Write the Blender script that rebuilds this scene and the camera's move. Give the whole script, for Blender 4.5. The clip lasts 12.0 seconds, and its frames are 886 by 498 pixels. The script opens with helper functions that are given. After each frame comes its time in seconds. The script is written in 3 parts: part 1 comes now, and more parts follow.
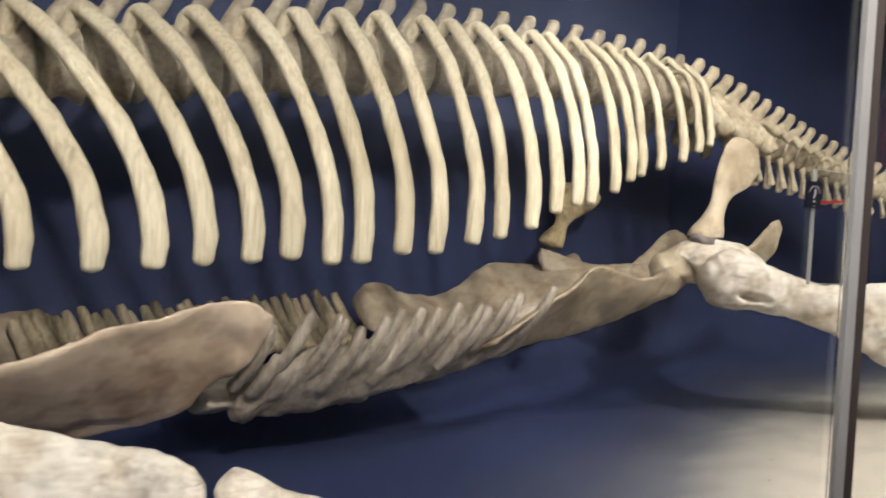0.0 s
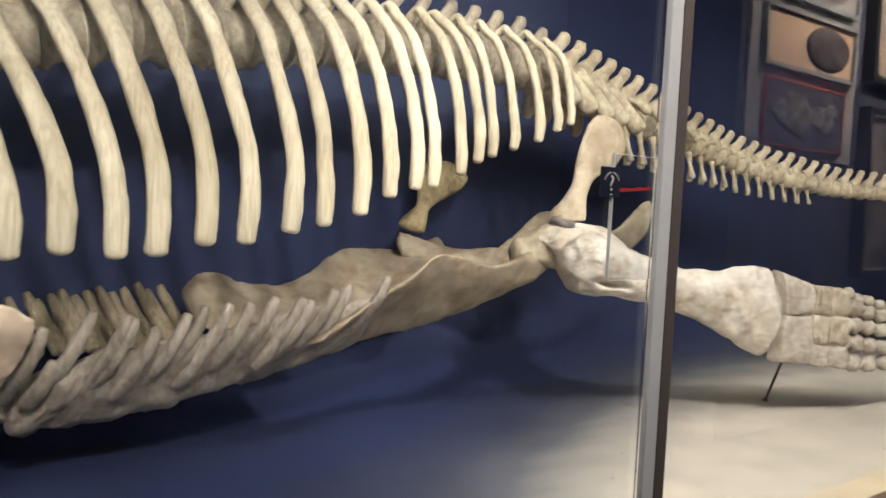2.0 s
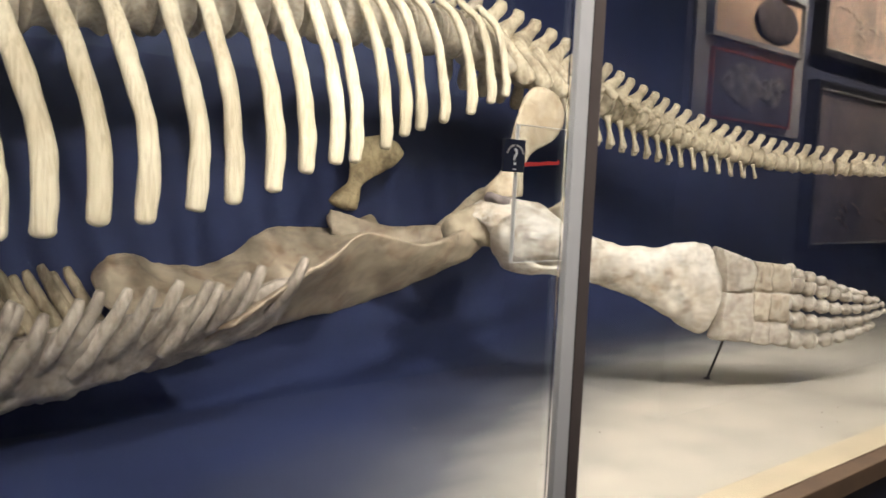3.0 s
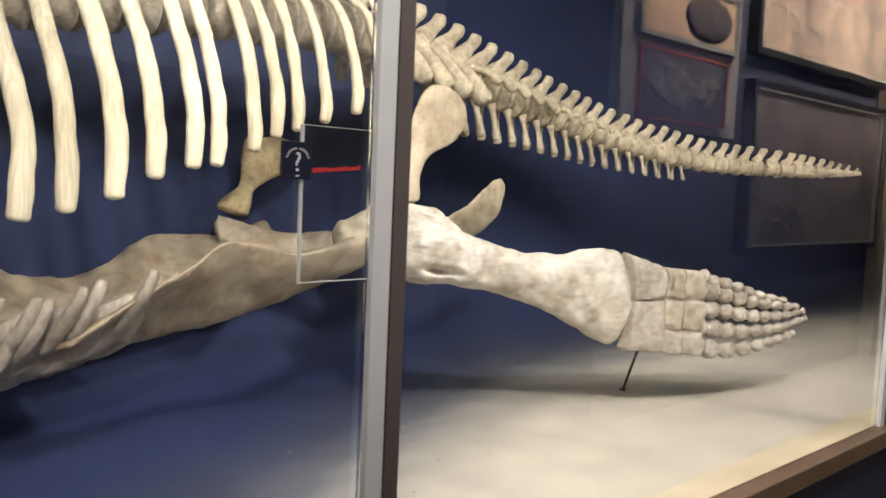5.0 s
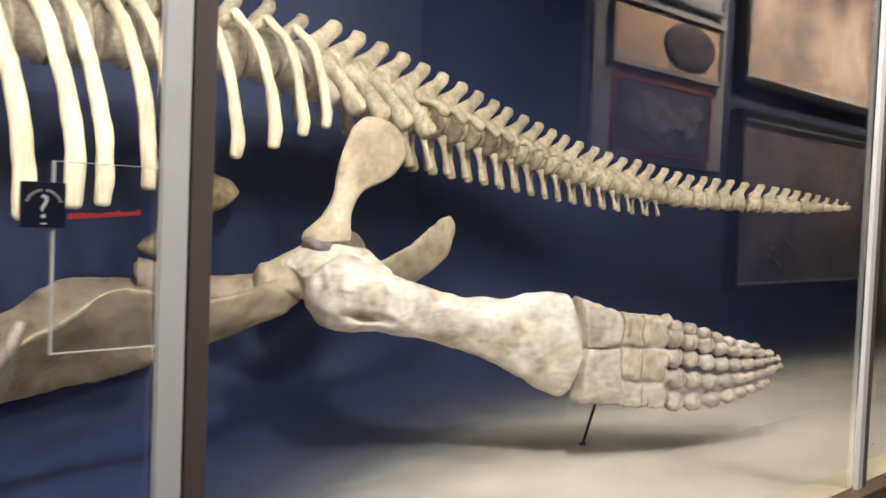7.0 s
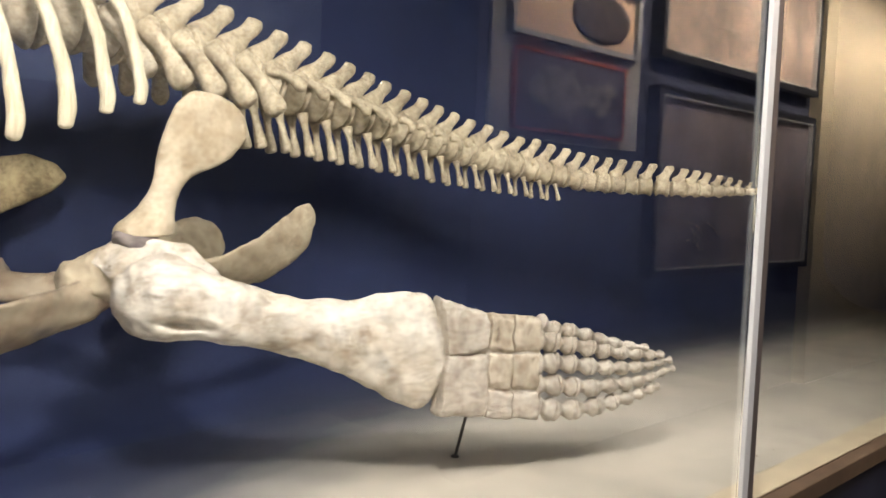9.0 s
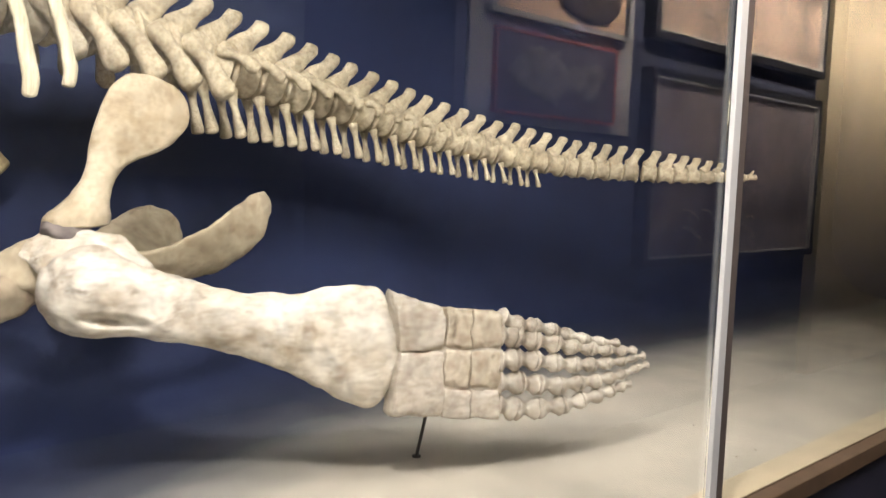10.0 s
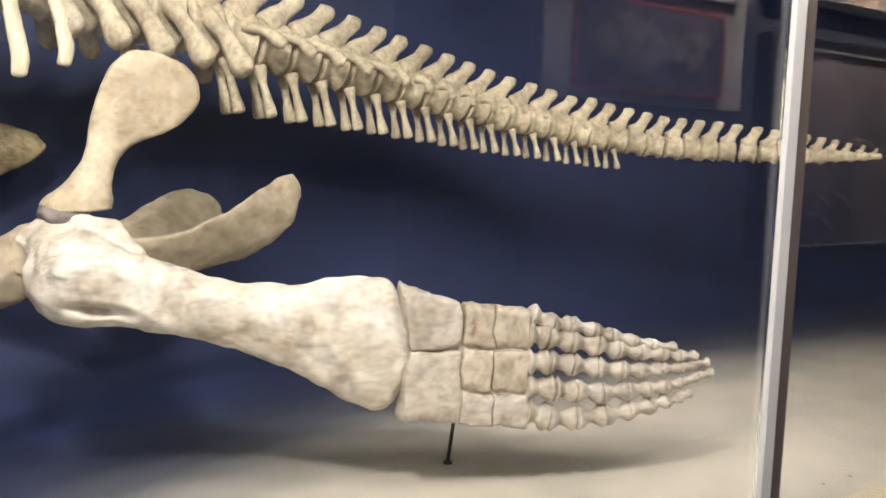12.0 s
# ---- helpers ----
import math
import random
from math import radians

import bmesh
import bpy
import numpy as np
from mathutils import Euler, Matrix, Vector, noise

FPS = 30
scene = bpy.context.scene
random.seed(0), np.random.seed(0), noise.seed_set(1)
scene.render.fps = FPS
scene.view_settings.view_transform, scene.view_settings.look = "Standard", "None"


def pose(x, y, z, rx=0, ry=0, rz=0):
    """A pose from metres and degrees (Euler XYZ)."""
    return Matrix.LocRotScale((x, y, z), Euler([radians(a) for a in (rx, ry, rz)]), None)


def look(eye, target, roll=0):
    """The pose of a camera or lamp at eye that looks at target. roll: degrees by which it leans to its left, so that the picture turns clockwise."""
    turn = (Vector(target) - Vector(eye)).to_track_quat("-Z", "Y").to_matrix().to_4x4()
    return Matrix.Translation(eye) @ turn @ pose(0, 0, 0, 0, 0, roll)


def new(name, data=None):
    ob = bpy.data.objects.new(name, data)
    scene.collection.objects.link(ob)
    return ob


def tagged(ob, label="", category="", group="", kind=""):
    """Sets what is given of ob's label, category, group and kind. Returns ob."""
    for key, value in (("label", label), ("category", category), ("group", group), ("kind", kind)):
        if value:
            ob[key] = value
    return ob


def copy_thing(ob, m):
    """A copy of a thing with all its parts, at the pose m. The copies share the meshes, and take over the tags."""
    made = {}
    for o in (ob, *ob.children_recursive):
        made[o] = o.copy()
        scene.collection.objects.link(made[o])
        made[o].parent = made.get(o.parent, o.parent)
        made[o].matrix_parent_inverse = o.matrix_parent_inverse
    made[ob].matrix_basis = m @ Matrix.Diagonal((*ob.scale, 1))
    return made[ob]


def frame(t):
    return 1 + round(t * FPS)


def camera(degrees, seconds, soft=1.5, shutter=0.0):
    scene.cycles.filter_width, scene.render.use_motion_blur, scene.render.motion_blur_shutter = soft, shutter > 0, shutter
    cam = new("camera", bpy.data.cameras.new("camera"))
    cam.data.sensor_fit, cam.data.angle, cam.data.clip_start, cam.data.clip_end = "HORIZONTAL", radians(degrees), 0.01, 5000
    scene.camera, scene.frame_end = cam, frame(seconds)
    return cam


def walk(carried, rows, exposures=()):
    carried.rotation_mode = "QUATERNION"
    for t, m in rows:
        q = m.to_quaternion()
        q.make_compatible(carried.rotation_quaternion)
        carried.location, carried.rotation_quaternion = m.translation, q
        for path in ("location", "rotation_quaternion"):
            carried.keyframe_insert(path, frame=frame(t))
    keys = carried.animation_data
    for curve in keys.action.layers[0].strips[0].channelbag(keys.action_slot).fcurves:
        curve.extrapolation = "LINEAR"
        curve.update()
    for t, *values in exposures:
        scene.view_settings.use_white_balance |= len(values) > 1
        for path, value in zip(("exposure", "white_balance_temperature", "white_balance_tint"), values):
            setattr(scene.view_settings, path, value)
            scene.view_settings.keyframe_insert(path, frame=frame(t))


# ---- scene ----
cam = camera(54.6, 12.0, soft=1.5, shutter=0.5)
PATH = [
    (0, (-1.919, -1.092, 0.816), (-0.77, 0.544, 0.758), 3.2),
    (0.5, (-1.825, -1.121, 0.841), (-0.632, 0.484, 0.796), 3.4),
    (1, (-1.718, -1.15, 0.838), (-0.511, 0.443, 0.785), 2.9),
    (1.5, (-1.608, -1.161, 0.849), (-0.377, 0.414, 0.769), 2.7),
    (2, (-1.51, -1.109, 0.866), (-0.231, 0.425, 0.761), 2.9),
    (2.5, (-1.418, -1.072, 0.871), (-0.094, 0.422, 0.742), 2.9),
    (3, (-1.314, -1.089, 0.874), (0.027, 0.387, 0.716), 2.7),
    (5, (-0.942, -1.155, 0.901), (0.443, 0.28, 0.747), 2.5),
    (5.5, (-0.868, -1.107, 0.923), (0.538, 0.309, 0.786), 2.6),
    (6, (-0.774, -1.119, 0.907), (0.619, 0.313, 0.811), 2.4),
    (6.5, (-0.652, -1.19, 0.915), (0.691, 0.291, 0.841), 2.2),
    (8.5, (-0.15, -1.111, 0.993), (1.275, 0.287, 0.877), 2.6),
    (9, (0.006, -1.163, 0.998), (1.426, 0.239, 0.864), 2.3),
    (9.5, (0.126, -1.181, 0.993), (1.541, 0.225, 0.847), 1.9),
    (10, (0.268, -1.197, 1.013), (1.656, 0.233, 0.843), 2.2),
    (10.5, (0.384, -1.195, 1.028), (1.739, 0.263, 0.837), 2.4),
    (11, (0.513, -1.219, 1.027), (1.807, 0.292, 0.826), 2.4),
    (11.5, (0.631, -1.249, 1.045), (1.853, 0.318, 0.819), 2.4),
    (12, (0.769, -1.243, 1.017), (1.873, 0.41, 0.796), 1.8),
]
walk(cam, [(t, look(e, g, r)) for t, e, g, r in PATH], exposures=[(0, -0.16), (2.0, -0.13), (3.0, -0.02), (5, 0.0), (8.5, 0.06), (10, 0.16), (12, 0.10)])

# ---- world and lights ----
world = bpy.data.worlds.new("world")
scene.world = world
world.use_nodes = True
world.node_tree.nodes["Background"].inputs[0].default_value = (0.30, 0.36, 0.45, 1)
world.node_tree.nodes["Background"].inputs[1].default_value = 0.012


def spot(name, eye, target, watts, degrees, radius, colour):
    d = bpy.data.lights.new(name, "SPOT")
    d.energy, d.spot_size, d.spot_blend, d.shadow_soft_size, d.color = watts, radians(degrees), 0.7, radius, colour
    ob = new(name, d)
    ob.matrix_world = look(eye, target)
    return ob


def area(name, eye, target, watts, sx, sy, colour):
    d = bpy.data.lights.new(name, "AREA")
    d.shape, d.size, d.size_y, d.energy, d.color = "RECTANGLE", sx, sy, watts, colour
    ob = new(name, d)
    ob.matrix_world = look(eye, target)
    return ob


WARM = (1.0, 0.93, 0.88)
# unseen lamp, placed from the paddle's shadow on the floor
spot("track_spot", (0.25, -0.80, 2.98), (1.78, 1.05, 0.62), 380, 88, 0.20, WARM)
# added fill, thins the femur's shadow on the floor
spot("track_spot", (2.70, -1.30, 2.98), (1.95, 1.10, 0.45), 130, 84, 0.24, WARM)
# unseen lamp added to light the trunk ribs and the first post
spot("track_spot", (-2.00, -3.10, 3.10), (-1.32, 1.40, 0.94), 690, 53, 0.16, WARM)
# added lamp, brightens the sand and wall at the right end
spot("track_spot", (3.90, -1.35, 2.95), (4.7, 1.2, 0.4), 120, 74, 0.20, WARM)
# added lamps that brighten the gallery walls for their image in the glass
wash = area("wall_washer", (6.5, -0.75, 3.0), (6.5, -1.85, 2.2), 96, 6.0, 0.2, (1.0, 0.85, 0.72))
wash.data.spread = radians(80)
wash = area("wall_washer", (1.2, -2.6, 3.0), (1.2, -3.6, 1.7), 16, 4.0, 0.2, (0.95, 0.96, 1.0))
wash.data.spread = radians(80)


# ---- materials ----
class Nodes:
    def __init__(self, name, rough=0.6):
        self.m = bpy.data.materials.new(name)
        self.m.use_nodes = True
        self.t = self.m.node_tree
        self.b = self.t.nodes["Principled BSDF"]
        self.b.inputs["Roughness"].default_value = rough
        self.tc = self.add("ShaderNodeTexCoord")

    def add(self, kind, **values):
        n = self.t.nodes.new(kind)
        for k, v in values.items():
            n.inputs[k.replace("_", " ")].default_value = v
        return n

    def link(self, a, b):
        self.t.links.new(a, b)

    def noise(self, scale, detail=4.0, stretch=None, rough=0.55):
        n = self.add("ShaderNodeTexNoise", Scale=scale, Detail=detail, Roughness=rough)
        if stretch:
            mp = self.add("ShaderNodeMapping")
            mp.inputs["Scale"].default_value = stretch
            self.link(self.tc.outputs["Object"], mp.inputs["Vector"])
            self.link(mp.outputs["Vector"], n.inputs["Vector"])
        else:
            self.link(self.tc.outputs["Object"], n.inputs["Vector"])
        return n.outputs["Fac"]

    def ramp(self, fac, stops):
        r = self.add("ShaderNodeValToRGB")
        e = r.color_ramp.elements
        while len(e) < len(stops):
            e.new(0.5)
        for el, (p, c) in zip(e, stops):
            el.position, el.color = p, (*c, 1)
        self.link(fac, r.inputs["Fac"])
        return r.outputs["Color"]

    def mix(self, fac, a, b, blend="MIX"):
        n = self.t.nodes.new("ShaderNodeMix")
        n.data_type, n.blend_type = "RGBA", blend
        for v, s in ((fac, n.inputs[0]), (a, n.inputs[6]), (b, n.inputs[7])):
            if isinstance(v, (int, float)):
                s.default_value = v
            elif isinstance(v, tuple):
                s.default_value = (*v, 1)
            else:
                self.link(v, s)
        return n.outputs[2]

    def colour(self, c):
        if isinstance(c, tuple):
            self.b.inputs["Base Color"].default_value = (*c, 1)
        else:
            self.link(c, self.b.inputs["Base Color"])

    def bump(self, height, strength=0.3, distance=0.01):
        n = self.add("ShaderNodeBump", Strength=strength, Distance=distance)
        self.link(height, n.inputs["Height"])
        self.link(n.outputs["Normal"], self.b.inputs["Normal"])


def bone(name, pale, mid, dark, stain=0.35, grain=(1, 1, 1), rough=0.62, crack=0.5, cloud=3.2, fibre=0.55, ash=0.5):
    """Bone: cloudy tone, brown and grey stains, fine grain, short dark cracks along the grain."""
    k = Nodes(name, rough)
    base = k.ramp(k.noise(cloud, 7, None, 0.62), [(0.36, mid), (0.58, pale)])
    spots = k.ramp(k.noise(cloud * 1.9, 8, None, 0.62), [(0.50, (0, 0, 0)), (0.74, (1, 1, 1))])
    base = k.mix(spots, base, k.mix(stain, base, dark))
    grey = k.ramp(k.noise(cloud * 3.1, 6, (1, 1.3, 0.8), 0.6), [(0.46, (1, 1, 1)), (0.66, (0.55, 0.55, 0.57))])
    base = k.mix(ash, base, k.mix(1.0, base, grey, "MULTIPLY"))
    fine = k.noise(55.0, 8, grain, 0.7)
    streak = k.ramp(fine, [(0.38, (0.45, 0.38, 0.30)), (0.55, (1, 1, 1))])
    base = k.mix(fibre, base, k.mix(1.0, base, streak, "MULTIPLY"))
    pits = k.noise(13.0, 10, grain, 0.8)
    pit = k.ramp(pits, [(0.33, (0.22, 0.16, 0.11)), (0.42, (1, 1, 1))])
    base = k.mix(crack, base, k.mix(1.0, base, pit, "MULTIPLY"))
    info = k.add("ShaderNodeObjectInfo")
    tone = k.ramp(info.outputs["Random"], [(0.0, (0.86, 0.84, 0.80)), (1.0, (1.05, 1.04, 1.02))])
    k.colour(k.mix(1.0, base, tone, "MULTIPLY"))
    k.bump(k.mix(0.5, k.mix(0.6, fine, pits), k.noise(10.0, 8, None, 0.65)), 0.9, 0.014)
    return k.m


BONE_RIB = bone("rib_bone", (0.78, 0.71, 0.54), (0.66, 0.58, 0.42), (0.48, 0.37, 0.23), 0.40, (1.8, 1.8, 0.10), crack=0.45, fibre=0.5, ash=0.15)
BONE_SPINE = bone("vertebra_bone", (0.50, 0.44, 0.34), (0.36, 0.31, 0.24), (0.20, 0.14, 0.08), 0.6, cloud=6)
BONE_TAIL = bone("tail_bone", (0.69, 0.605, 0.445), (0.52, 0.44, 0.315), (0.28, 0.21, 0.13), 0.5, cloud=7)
BONE_LIMB = bone("limb_bone", (0.88, 0.84, 0.77), (0.69, 0.61, 0.50), (0.36, 0.24, 0.13), 0.8, (0.35, 0.6, 1.1), crack=0.8, cloud=5, fibre=0.42, ash=0.55)
BONE_PADDLE = bone("paddle_bone", (0.67, 0.615, 0.545), (0.50, 0.44, 0.375), (0.34, 0.24, 0.17), 0.7, (0.5, 0.8, 1.0), crack=0.7, cloud=7, fibre=0.40, ash=0.5)
BONE_TARSAL = bone("tarsal_bone", (0.65, 0.575, 0.475), (0.49, 0.415, 0.325), (0.32, 0.22, 0.14), 0.7, (0.9, 0.9, 0.6), crack=0.8, cloud=8, fibre=0.45, ash=0.4)
BONE_ILIUM = bone("ilium_bone", (0.66, 0.57, 0.43), (0.47, 0.38, 0.26), (0.33, 0.24, 0.13), 0.7, crack=0.4, cloud=7, fibre=0.3, ash=0.3)
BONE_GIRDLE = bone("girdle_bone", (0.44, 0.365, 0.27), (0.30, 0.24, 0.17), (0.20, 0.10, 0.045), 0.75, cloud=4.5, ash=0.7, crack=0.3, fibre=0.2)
BONE_HIP = bone("hip_plate_bone", (0.52, 0.44, 0.32), (0.38, 0.31, 0.215), (0.20, 0.125, 0.065), 0.75, cloud=7, crack=0.35, fibre=0.25)
BONE_OCHRE = bone("ochre_hip_bone", (0.46, 0.37, 0.21), (0.33, 0.25, 0.135), (0.13, 0.085, 0.04), 0.8, cloud=7)
BONE_TAN = bone("tan_belly_bone", (0.40, 0.335, 0.23), (0.29, 0.235, 0.155), (0.14, 0.10, 0.06), 0.6, (1.2, 1.2, 0.3), cloud=5)
BONE_BELLY = bone("belly_rib_bone", (0.44, 0.385, 0.325), (0.30, 0.255, 0.215), (0.15, 0.115, 0.085), 0.6, (1.2, 1.2, 0.3), 0.48, cloud=6)
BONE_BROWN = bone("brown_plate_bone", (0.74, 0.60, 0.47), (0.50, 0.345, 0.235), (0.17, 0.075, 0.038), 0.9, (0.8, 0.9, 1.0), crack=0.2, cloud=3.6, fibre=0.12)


def shaded_seabed_paint():
    """Sand paint that blends over the cove into blue, in one coat on floor and wall; body shade is mixed in at the
    left.
    """
    k = Nodes("shaded_seabed_paint", 0.75)
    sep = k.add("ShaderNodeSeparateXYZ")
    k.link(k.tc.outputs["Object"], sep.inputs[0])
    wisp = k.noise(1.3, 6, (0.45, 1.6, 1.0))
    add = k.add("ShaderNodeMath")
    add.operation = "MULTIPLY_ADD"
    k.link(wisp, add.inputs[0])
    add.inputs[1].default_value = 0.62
    # leans darker to the left, where the body's shadow is put into the paint
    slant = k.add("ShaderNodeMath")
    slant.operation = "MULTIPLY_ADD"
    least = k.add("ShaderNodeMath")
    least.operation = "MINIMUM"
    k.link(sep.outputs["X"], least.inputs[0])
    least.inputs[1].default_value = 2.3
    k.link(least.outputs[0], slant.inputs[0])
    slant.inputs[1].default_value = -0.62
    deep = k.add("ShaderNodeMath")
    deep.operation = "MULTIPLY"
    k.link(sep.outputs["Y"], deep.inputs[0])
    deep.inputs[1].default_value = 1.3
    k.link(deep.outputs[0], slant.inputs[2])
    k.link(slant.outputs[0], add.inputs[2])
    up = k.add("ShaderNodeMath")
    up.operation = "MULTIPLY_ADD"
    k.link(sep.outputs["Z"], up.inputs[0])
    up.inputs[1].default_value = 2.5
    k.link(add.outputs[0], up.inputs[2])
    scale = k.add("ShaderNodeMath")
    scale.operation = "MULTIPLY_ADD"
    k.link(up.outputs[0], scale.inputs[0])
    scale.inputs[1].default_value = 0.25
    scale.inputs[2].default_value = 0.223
    # blue-greys deepened to take in the shade under the skeleton
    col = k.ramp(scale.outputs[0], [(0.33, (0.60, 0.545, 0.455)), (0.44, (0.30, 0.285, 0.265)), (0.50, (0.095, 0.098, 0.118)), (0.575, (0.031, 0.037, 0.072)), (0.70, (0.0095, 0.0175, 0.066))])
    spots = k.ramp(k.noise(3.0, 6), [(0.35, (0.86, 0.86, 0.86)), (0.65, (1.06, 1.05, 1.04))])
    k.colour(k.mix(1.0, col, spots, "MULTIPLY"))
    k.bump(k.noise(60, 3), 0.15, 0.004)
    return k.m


def paint(name, c, rough=0.6, scale=4.0, vary=0.12, bump=0.1):
    k = Nodes(name, rough)
    lo, hi = tuple(v * (1 - vary) for v in c), tuple(v * (1 + vary) for v in c)
    k.colour(k.ramp(k.noise(scale, 5), [(0.35, lo), (0.65, hi)]))
    k.bump(k.noise(scale * 25, 3), bump, 0.003)
    return k.m


def metal(name, c, rough):
    k = Nodes(name, rough)
    k.b.inputs["Metallic"].default_value = 1.0
    k.colour(k.ramp(k.noise(40, 3, (1, 1, 0.05)), [(0.3, tuple(v * 0.88 for v in c)), (0.7, c)]))
    return k.m


SEABED = shaded_seabed_paint()
BLUE_WALL = paint("blue_wall_paint", (0.014, 0.027, 0.105), 0.75)
ALU = paint("satin_aluminium", (0.78, 0.78, 0.77), 0.35, 6, 0.05, 0.05)
BRONZE = paint("dark_bronze_cover", (0.13, 0.105, 0.095), 0.5, 6, 0.08, 0.05)
STEEL = metal("dark_steel", (0.10, 0.09, 0.08), 0.5)
BLACK = paint("black_rubber", (0.012, 0.012, 0.014), 0.6)
NAVY = paint("navy_paint", (0.012, 0.016, 0.045), 0.45)
CREAM = paint("cream_ledge_paint", (0.66, 0.55, 0.38), 0.55)
BROWN = paint("brown_wood_trim", (0.14, 0.09, 0.055), 0.45, 9)
GREY_WALL = paint("grey_wall_paint", (0.34, 0.35, 0.36), 0.8)
OLIVE_WALL = paint("olive_wall_paint", (0.11, 0.105, 0.09), 0.8)
DARK_WALL = paint("dark_gallery_paint", (0.045, 0.05, 0.085), 0.8)
CEIL = paint("ceiling_paint", (0.10, 0.10, 0.11), 0.9)
GFLOOR = paint("gallery_floor_lino", (0.10, 0.085, 0.07), 0.5)
PANEL_GREY = paint("display_panel_grey", (0.45, 0.43, 0.42), 0.7)
TAN = paint("tan_backing", (0.75, 0.52, 0.36), 0.7)
FOSSIL_DARK = paint("dark_fossil", (0.10, 0.08, 0.08), 0.7, 14, 0.4, 0.4)
FOSSIL_FISH = paint("grey_fossil_fish", (0.25, 0.23, 0.23), 0.7, 14, 0.45, 0.5)
FOSSIL_SLAB = paint("brown_slab_fossil", (0.36, 0.29, 0.25), 0.7, 9, 0.5, 0.5)
JOINT = paint("grey_joint_filler", (0.17, 0.14, 0.13), 0.8, 14, 0.4, 0.5)
FOSSIL_PALE = paint("pale_fossil", (0.36, 0.33, 0.31), 0.7, 14, 0.4, 0.4)
SLATE = paint("slate_slab", (0.10, 0.09, 0.12), 0.6, 5, 0.4, 0.3)
# one rock, coloured brighter for the lit upper slab, darker for the shaded lower
SLAB_LIT = paint("rock_slab_lit", (0.42, 0.30, 0.24), 0.7, 3, 0.45, 0.5)
SLAB_SHADED = paint("rock_slab_shaded", (0.19, 0.15, 0.16), 0.7, 3, 0.45, 0.5)
RED_FRAME = paint("red_frame", (0.45, 0.10, 0.06), 0.5)
SIGN_NAVY = paint("sign_navy", (0.008, 0.012, 0.03), 0.4)
WHITE = paint("white_print", (0.75, 0.76, 0.78), 0.5)
RED = paint("red_print", (0.50, 0.035, 0.03), 0.5)


def glass(name, tint=(1, 1, 1), coat=0.0):
    m = bpy.data.materials.new(name)
    m.use_nodes = True
    t = m.node_tree
    t.nodes.remove(t.nodes["Principled BSDF"])
    g = t.nodes.new("ShaderNodeBsdfGlass")
    g.inputs["Color"].default_value = (*tint, 1)
    g.inputs["Roughness"].default_value = 0.0
    g.inputs["IOR"].default_value = 1.5
    t.links.new(g.outputs[0], t.nodes["Material Output"].inputs[0])
    return m


GLASS = glass("clear_glass", (0.97, 0.985, 0.98))
ACRYLIC = glass("clear_acrylic", (0.96, 0.97, 0.98))
# opaque pale colour stands in for light caught by the clear edge
EDGE = paint("acrylic_edge_highlight", (0.72, 0.72, 0.69), 0.25)


def glow(name, c, strength):
    m = bpy.data.materials.new(name)
    m.use_nodes = True
    t = m.node_tree
    t.nodes.remove(t.nodes["Principled BSDF"])
    e = t.nodes.new("ShaderNodeEmission")
    e.inputs[0].default_value, e.inputs[1].default_value = (*c, 1), strength
    t.links.new(e.outputs[0], t.nodes["Material Output"].inputs[0])
    return m


DAY = glow("daylight_outside", (0.75, 1.0, 0.92), 120)


# ---- mesh helpers ----
def mesh(name, verts, faces, mat, smooth=True):
    me = bpy.data.meshes.new(name)
    me.from_pydata([tuple(v) for v in verts], [], faces)
    if smooth:
        me.polygons.foreach_set("use_smooth", [True] * len(me.polygons))
    me.materials.append(mat)
    me.update()
    return me


def part(name, me, parent, label=""):
    ob = new(name, me)
    ob.parent = parent
    return tagged(ob, label)


def thing(name, label, category, group="", kind="", me=None):
    return tagged(new(name, me), label, category, group, kind)


def box(name, mat, lo, hi, bevel=0.0):
    bm = bmesh.new()
    bmesh.ops.create_cube(bm, size=1)
    for v in bm.verts:
        for i in range(3):
            v.co[i] = lo[i] if v.co[i] < 0 else hi[i]
    if bevel:
        bmesh.ops.bevel(bm, geom=bm.edges[:], offset=bevel, segments=2, affect="EDGES", profile=0.5)
    me = bpy.data.meshes.new(name)
    bm.to_mesh(me)
    bm.free()
    me.materials.append(mat)
    return me


def catmull(rows, sub):
    """Rows of equal length arrays, smoothly interpolated."""
    r = [np.array(x, float) for x in rows]
    r = [2 * r[0] - r[1]] + r + [2 * r[-1] - r[-2]]
    out = []
    for i in range(1, len(r) - 2):
        a, b, c, d = r[i - 1:i + 3]
        for j in range(sub):
            u = j / sub
            out.append(0.5 * (2 * b + (c - a) * u + (2 * a - 5 * b + 4 * c - d) * u * u + (3 * b - a - 3 * c + d) * u ** 3))
    out.append(r[-2])
    return out


